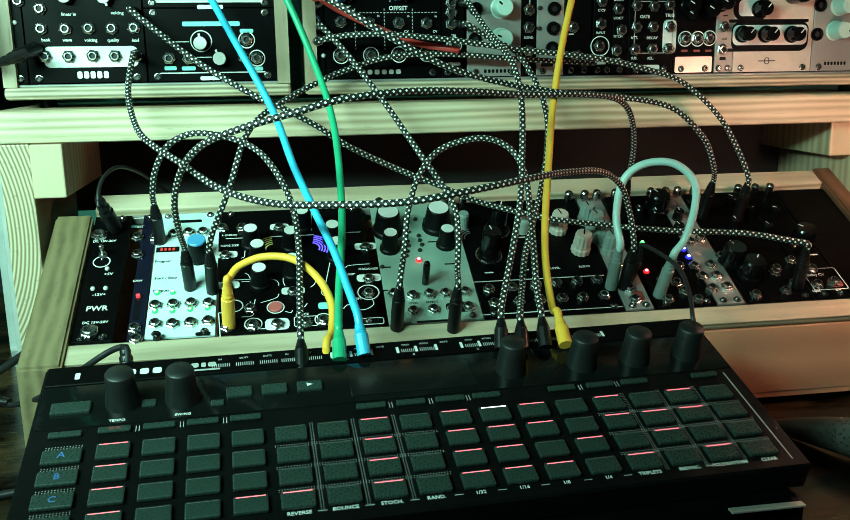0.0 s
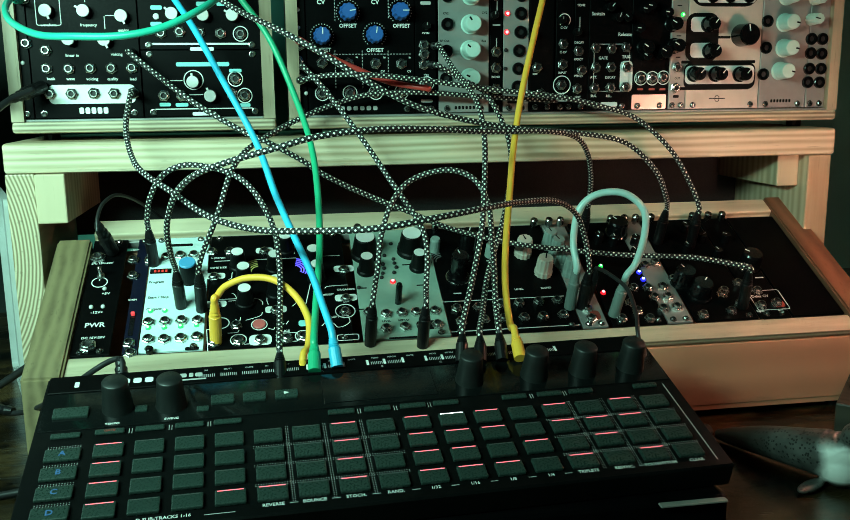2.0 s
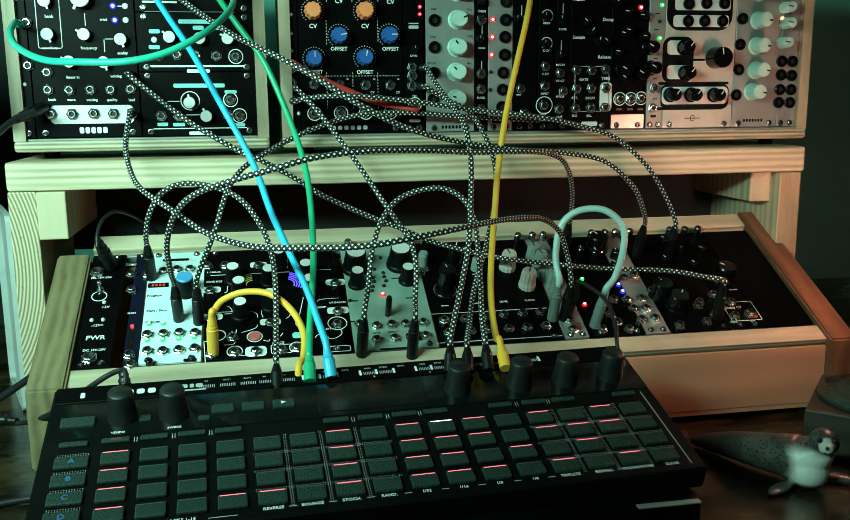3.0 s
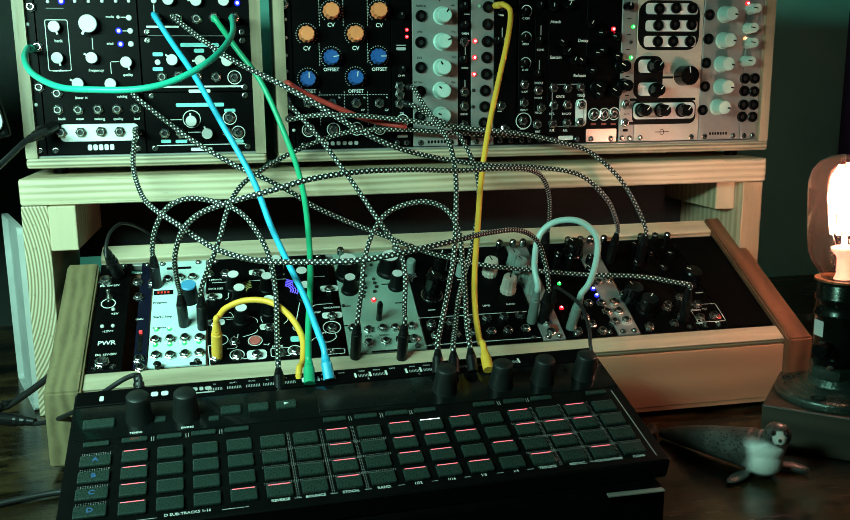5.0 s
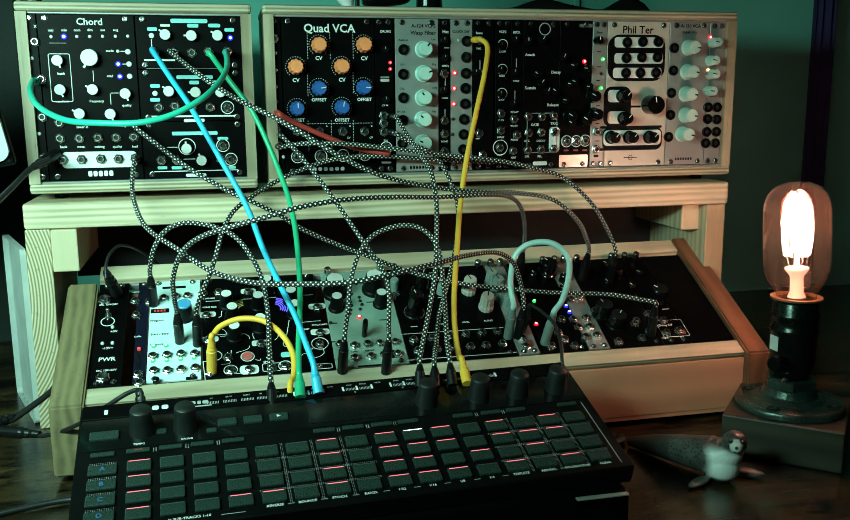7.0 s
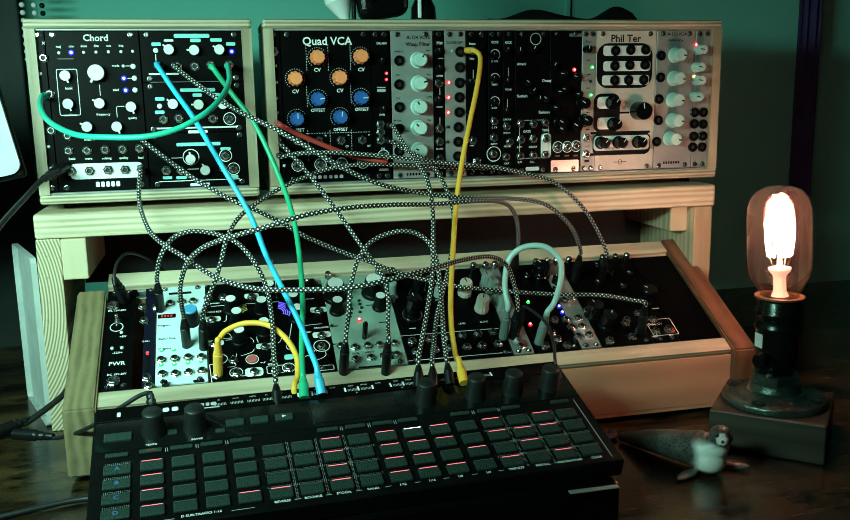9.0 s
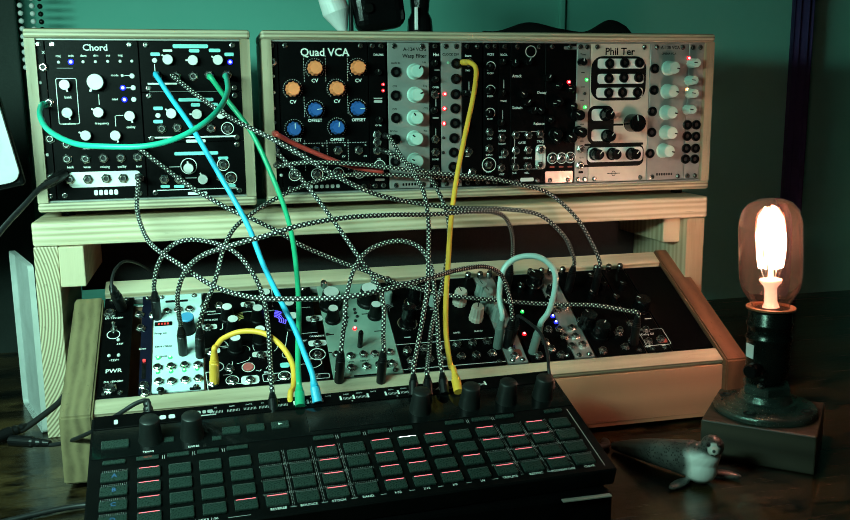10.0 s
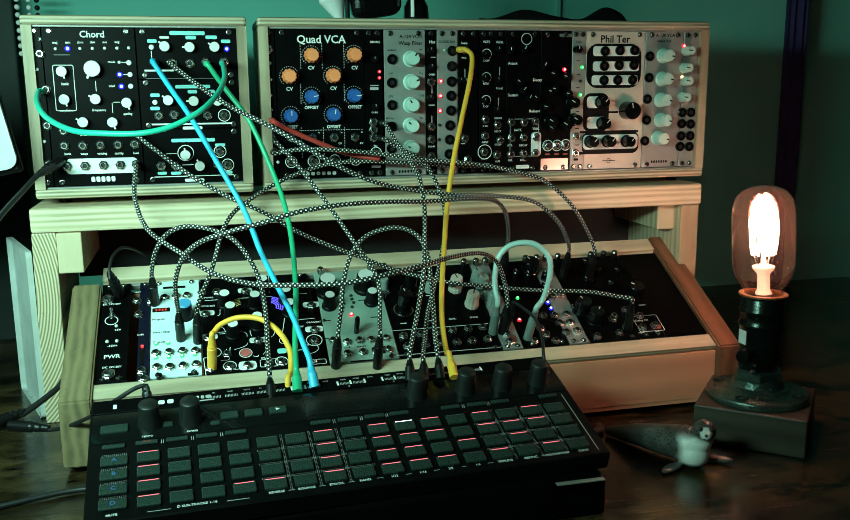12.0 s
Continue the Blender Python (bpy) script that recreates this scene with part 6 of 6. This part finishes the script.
bmesh.ops.smooth_vert(seal_bm, verts=seal_bm.verts, factor=0.5, use_axis_x=True, use_axis_y=True, use_axis_z=True)
tagged(part("seal_figurine", seal_bm, seal_skin(), smooth=True, m=Matrix.Translation((0.334, 0.428, DESK))), "small spotted grey seal figurine with a pale chest", "figurine")

# ---- things at the edges ----
monitor = thing("monitor", "pale grey flat screen at the edge of the desk", "monitor", Matrix.Translation((-0.176, 0.600, 0.4415)) @ Matrix.Rotation(radians(-11), 4, "Y"))
part("front_panel", prism(round_rect(330, 120, 9, 5), 4.0), plain("pale_grey_panel", (0.42, 0.40, 0.42), 0.5), monitor, m=Matrix.Translation((-0.165, 0.001, 0.06)) @ Matrix.Rotation(radians(90), 4, "X"))
part("back_shell", box((-0.330, 0.0011, -0.0045), (0.0008, 0.012, 0.121), 0.003), BLACK_PLASTIC, monitor)
part("neck", box((-0.19, 0.012, -0.20), (-0.15, 0.020, 0.07), 0.002), BLACK_PLASTIC, monitor)
part("foot", box((-0.24, -0.04, -0.006), (-0.10, 0.07, 0.0), 0.002), BLACK_PLASTIC, monitor, m=Matrix.Rotation(radians(11), 4, "Y") @ Matrix.Translation((0.0, 0.0, DESK - 0.4415 + 0.006)))

white_board = thing("white_board", "white plastic board standing upright behind the wooden post", "board", Matrix.Translation((-0.1835, 0.653, DESK)) @ Matrix.Rotation(radians(109.7), 4, "Z"))
part("sheet", prism(round_rect(106, 158, 5, 4), 5.0), plain("dull_white_plastic", (0.42, 0.44, 0.43), 0.45), white_board, m=Matrix.Translation((0.053, 0.005, 0.079)) @ Matrix.Rotation(radians(90), 4, "X"))

TOP = 0.5655
gadget = thing("black_gadget", "glossy black plastic gadget standing on the wide case", "gadget", Matrix.Translation((0.152, 0.668, TOP)))
part("body", box((-0.027, -0.014, 0.0), (0.022, 0.016, 0.062), 0.011, 4), GLOSS, gadget, m=Matrix.Translation((-0.009, 0, 0.0)) @ Matrix.Rotation(radians(-9), 4, "Y") @ Matrix.Translation((0, 0, 0.0035)))
part("grip", lathe(mm_profile([(0, 0), (11, 0), (12.5, 2), (11.5, 14), (8.5, 20), (9.5, 30), (11, 44), (0, 46)]), 24, Matrix.Translation((0.0255, 0, 0))), GLOSS, gadget)
# white strip stands in for a highlight on the glossy black plastic
part("highlight_strip", box((0.0175, -0.0146, 0.003), (0.0205, -0.0112, 0.024), 0.0006), WHITE, gadget, "pale strip in place of a highlight on the gadget")
part("dial", lathe(mm_profile([(0, 0), (5, 0), (5, 3), (4, 4), (0, 4)]), 20, Matrix.Translation((-0.027, -0.0138, 0.022)) @ Matrix.Rotation(radians(90), 4, "X")), BLACK_PLASTIC, gadget)
cone = thing("white_holder", "white plastic holder beside the black gadget", "holder", Matrix.Translation((0.104, 0.668, TOP)))
part("shell", lathe(mm_profile([(0, 0), (3.5, 0), (7, 7), (13, 20), (12, 34), (8, 60), (0, 60)]), 28, Matrix.Rotation(radians(-20), 4, "Y") @ Matrix.Translation((0, 0, 0.0012))), WHITE, cone)
part("stem", box((0.005, -0.004, 0.0), (0.0085, 0.004, 0.062), 0.001), BLACK_PLASTIC, cone)

strap = bmesh.new()
cols = 40
rows_ = []
for i in range(cols + 1):
    t = i / cols
    h = 0.004 + 0.009 * math.exp(-((t - 0.34) / 0.13) ** 2) + 0.012 * math.exp(-((t - 0.90) / 0.11) ** 2) - 0.002 * math.sin(t * 21) * 0.4
    h *= min(1, t / 0.02 + 0.2) * min(1, (1 - t) / 0.02 + 0.25)
    rows_.append([strap.verts.new((0.238 + 0.156 * t, 0.668 + 0.016 * math.cos(math.pi * k / 10) + 0.003 * math.sin(9 * t), TOP + max(0.0002, h * math.sin(math.pi * k / 10)))) for k in range(11)])
for p_, q_ in zip(rows_, rows_[1:]):
    for k in range(10):
        strap.faces.new((p_[k], q_[k], q_[k + 1], p_[k + 1]))
strap.faces.new(rows_[0]), strap.faces.new(list(reversed(rows_[-1])))
tagged(part("black_pouch", strap, plain("black_cloth", (0.004, 0.004, 0.004), 0.9, relief=0.3, spec=0.08), smooth=True), "crumpled black cloth strap lying on the wide case", "strap")


def bead_chain(x, y, z0, z1):
    bm = bmesh.new()
    z = z0
    while z < z1:
        bmesh.ops.create_icosphere(bm, subdivisions=2, radius=0.0031, matrix=Matrix.Translation((x + 0.003 * math.sin(z * 14), y, z)))
        z += 0.0086
    for f in bm.faces:
        f.smooth = True
    return bm


blind = thing("blind_chain", "beaded blind chain hanging in front of the wall", "chain")
for k, x in enumerate((-0.2285, -0.2165, -0.2085)):
    part("strand", bead_chain(x, 0.93 + 0.004 * k, 0.545, 1.6), WHITE if k < 2 else GREEN_METAL, blind, smooth=True)
part("bracket", box((-0.240, 0.92, 1.598), (-0.205, 0.999, 1.62), 0.002), WHITE, blind)

tagged(part("trim", box((0.4535, 0.992, -0.55), (0.462, 0.9998, 2.2), 0.002), WALL), "narrow vertical trim on the wall", "trim", kind="structure")
drape = bmesh.new()
prev = None
for i in range(61):
    u = i / 60
    x, y = 0.797 + 0.030 * u, 0.955 + 0.006 * math.sin(u * 19) + 0.003 * math.sin(u * 7)
    cur = [drape.verts.new((x, y + dy, z)) for dy, z in ((0, -0.52), (0, 2.15), (0.004, 2.15), (0.004, -0.52))]
    if prev:
        for k in range(4):
            drape.faces.new((prev[k], cur[k], cur[(k + 1) % 4], prev[(k + 1) % 4]))
    prev = cur
tagged(part("curtain", drape, plain("dark_blue_cloth", (0.030, 0.022, 0.10), 0.85, relief=0.4), smooth=True), "narrow gathered dark blue curtain hanging beside the desk", "curtain")
blind_sheet = thing("roller_blind", "dark roller blind hanging before the wall", "blind")
part("fabric", box((-1.45, 0.955, -0.48), (-0.236, 0.962, 2.15), 0.002), plain("dark_blind", (0.020, 0.030, 0.026), 0.8, relief=0.3), blind_sheet)
part("bottom_bar", box((-1.45, 0.951, -0.505), (-0.236, 0.966, -0.48), 0.003), BLACK_PLASTIC, blind_sheet)
part("roller", box((-1.45, 0.938, 2.15), (-0.236, 0.978, 2.19), 0.015, 4), BLACK_PLASTIC, blind_sheet)
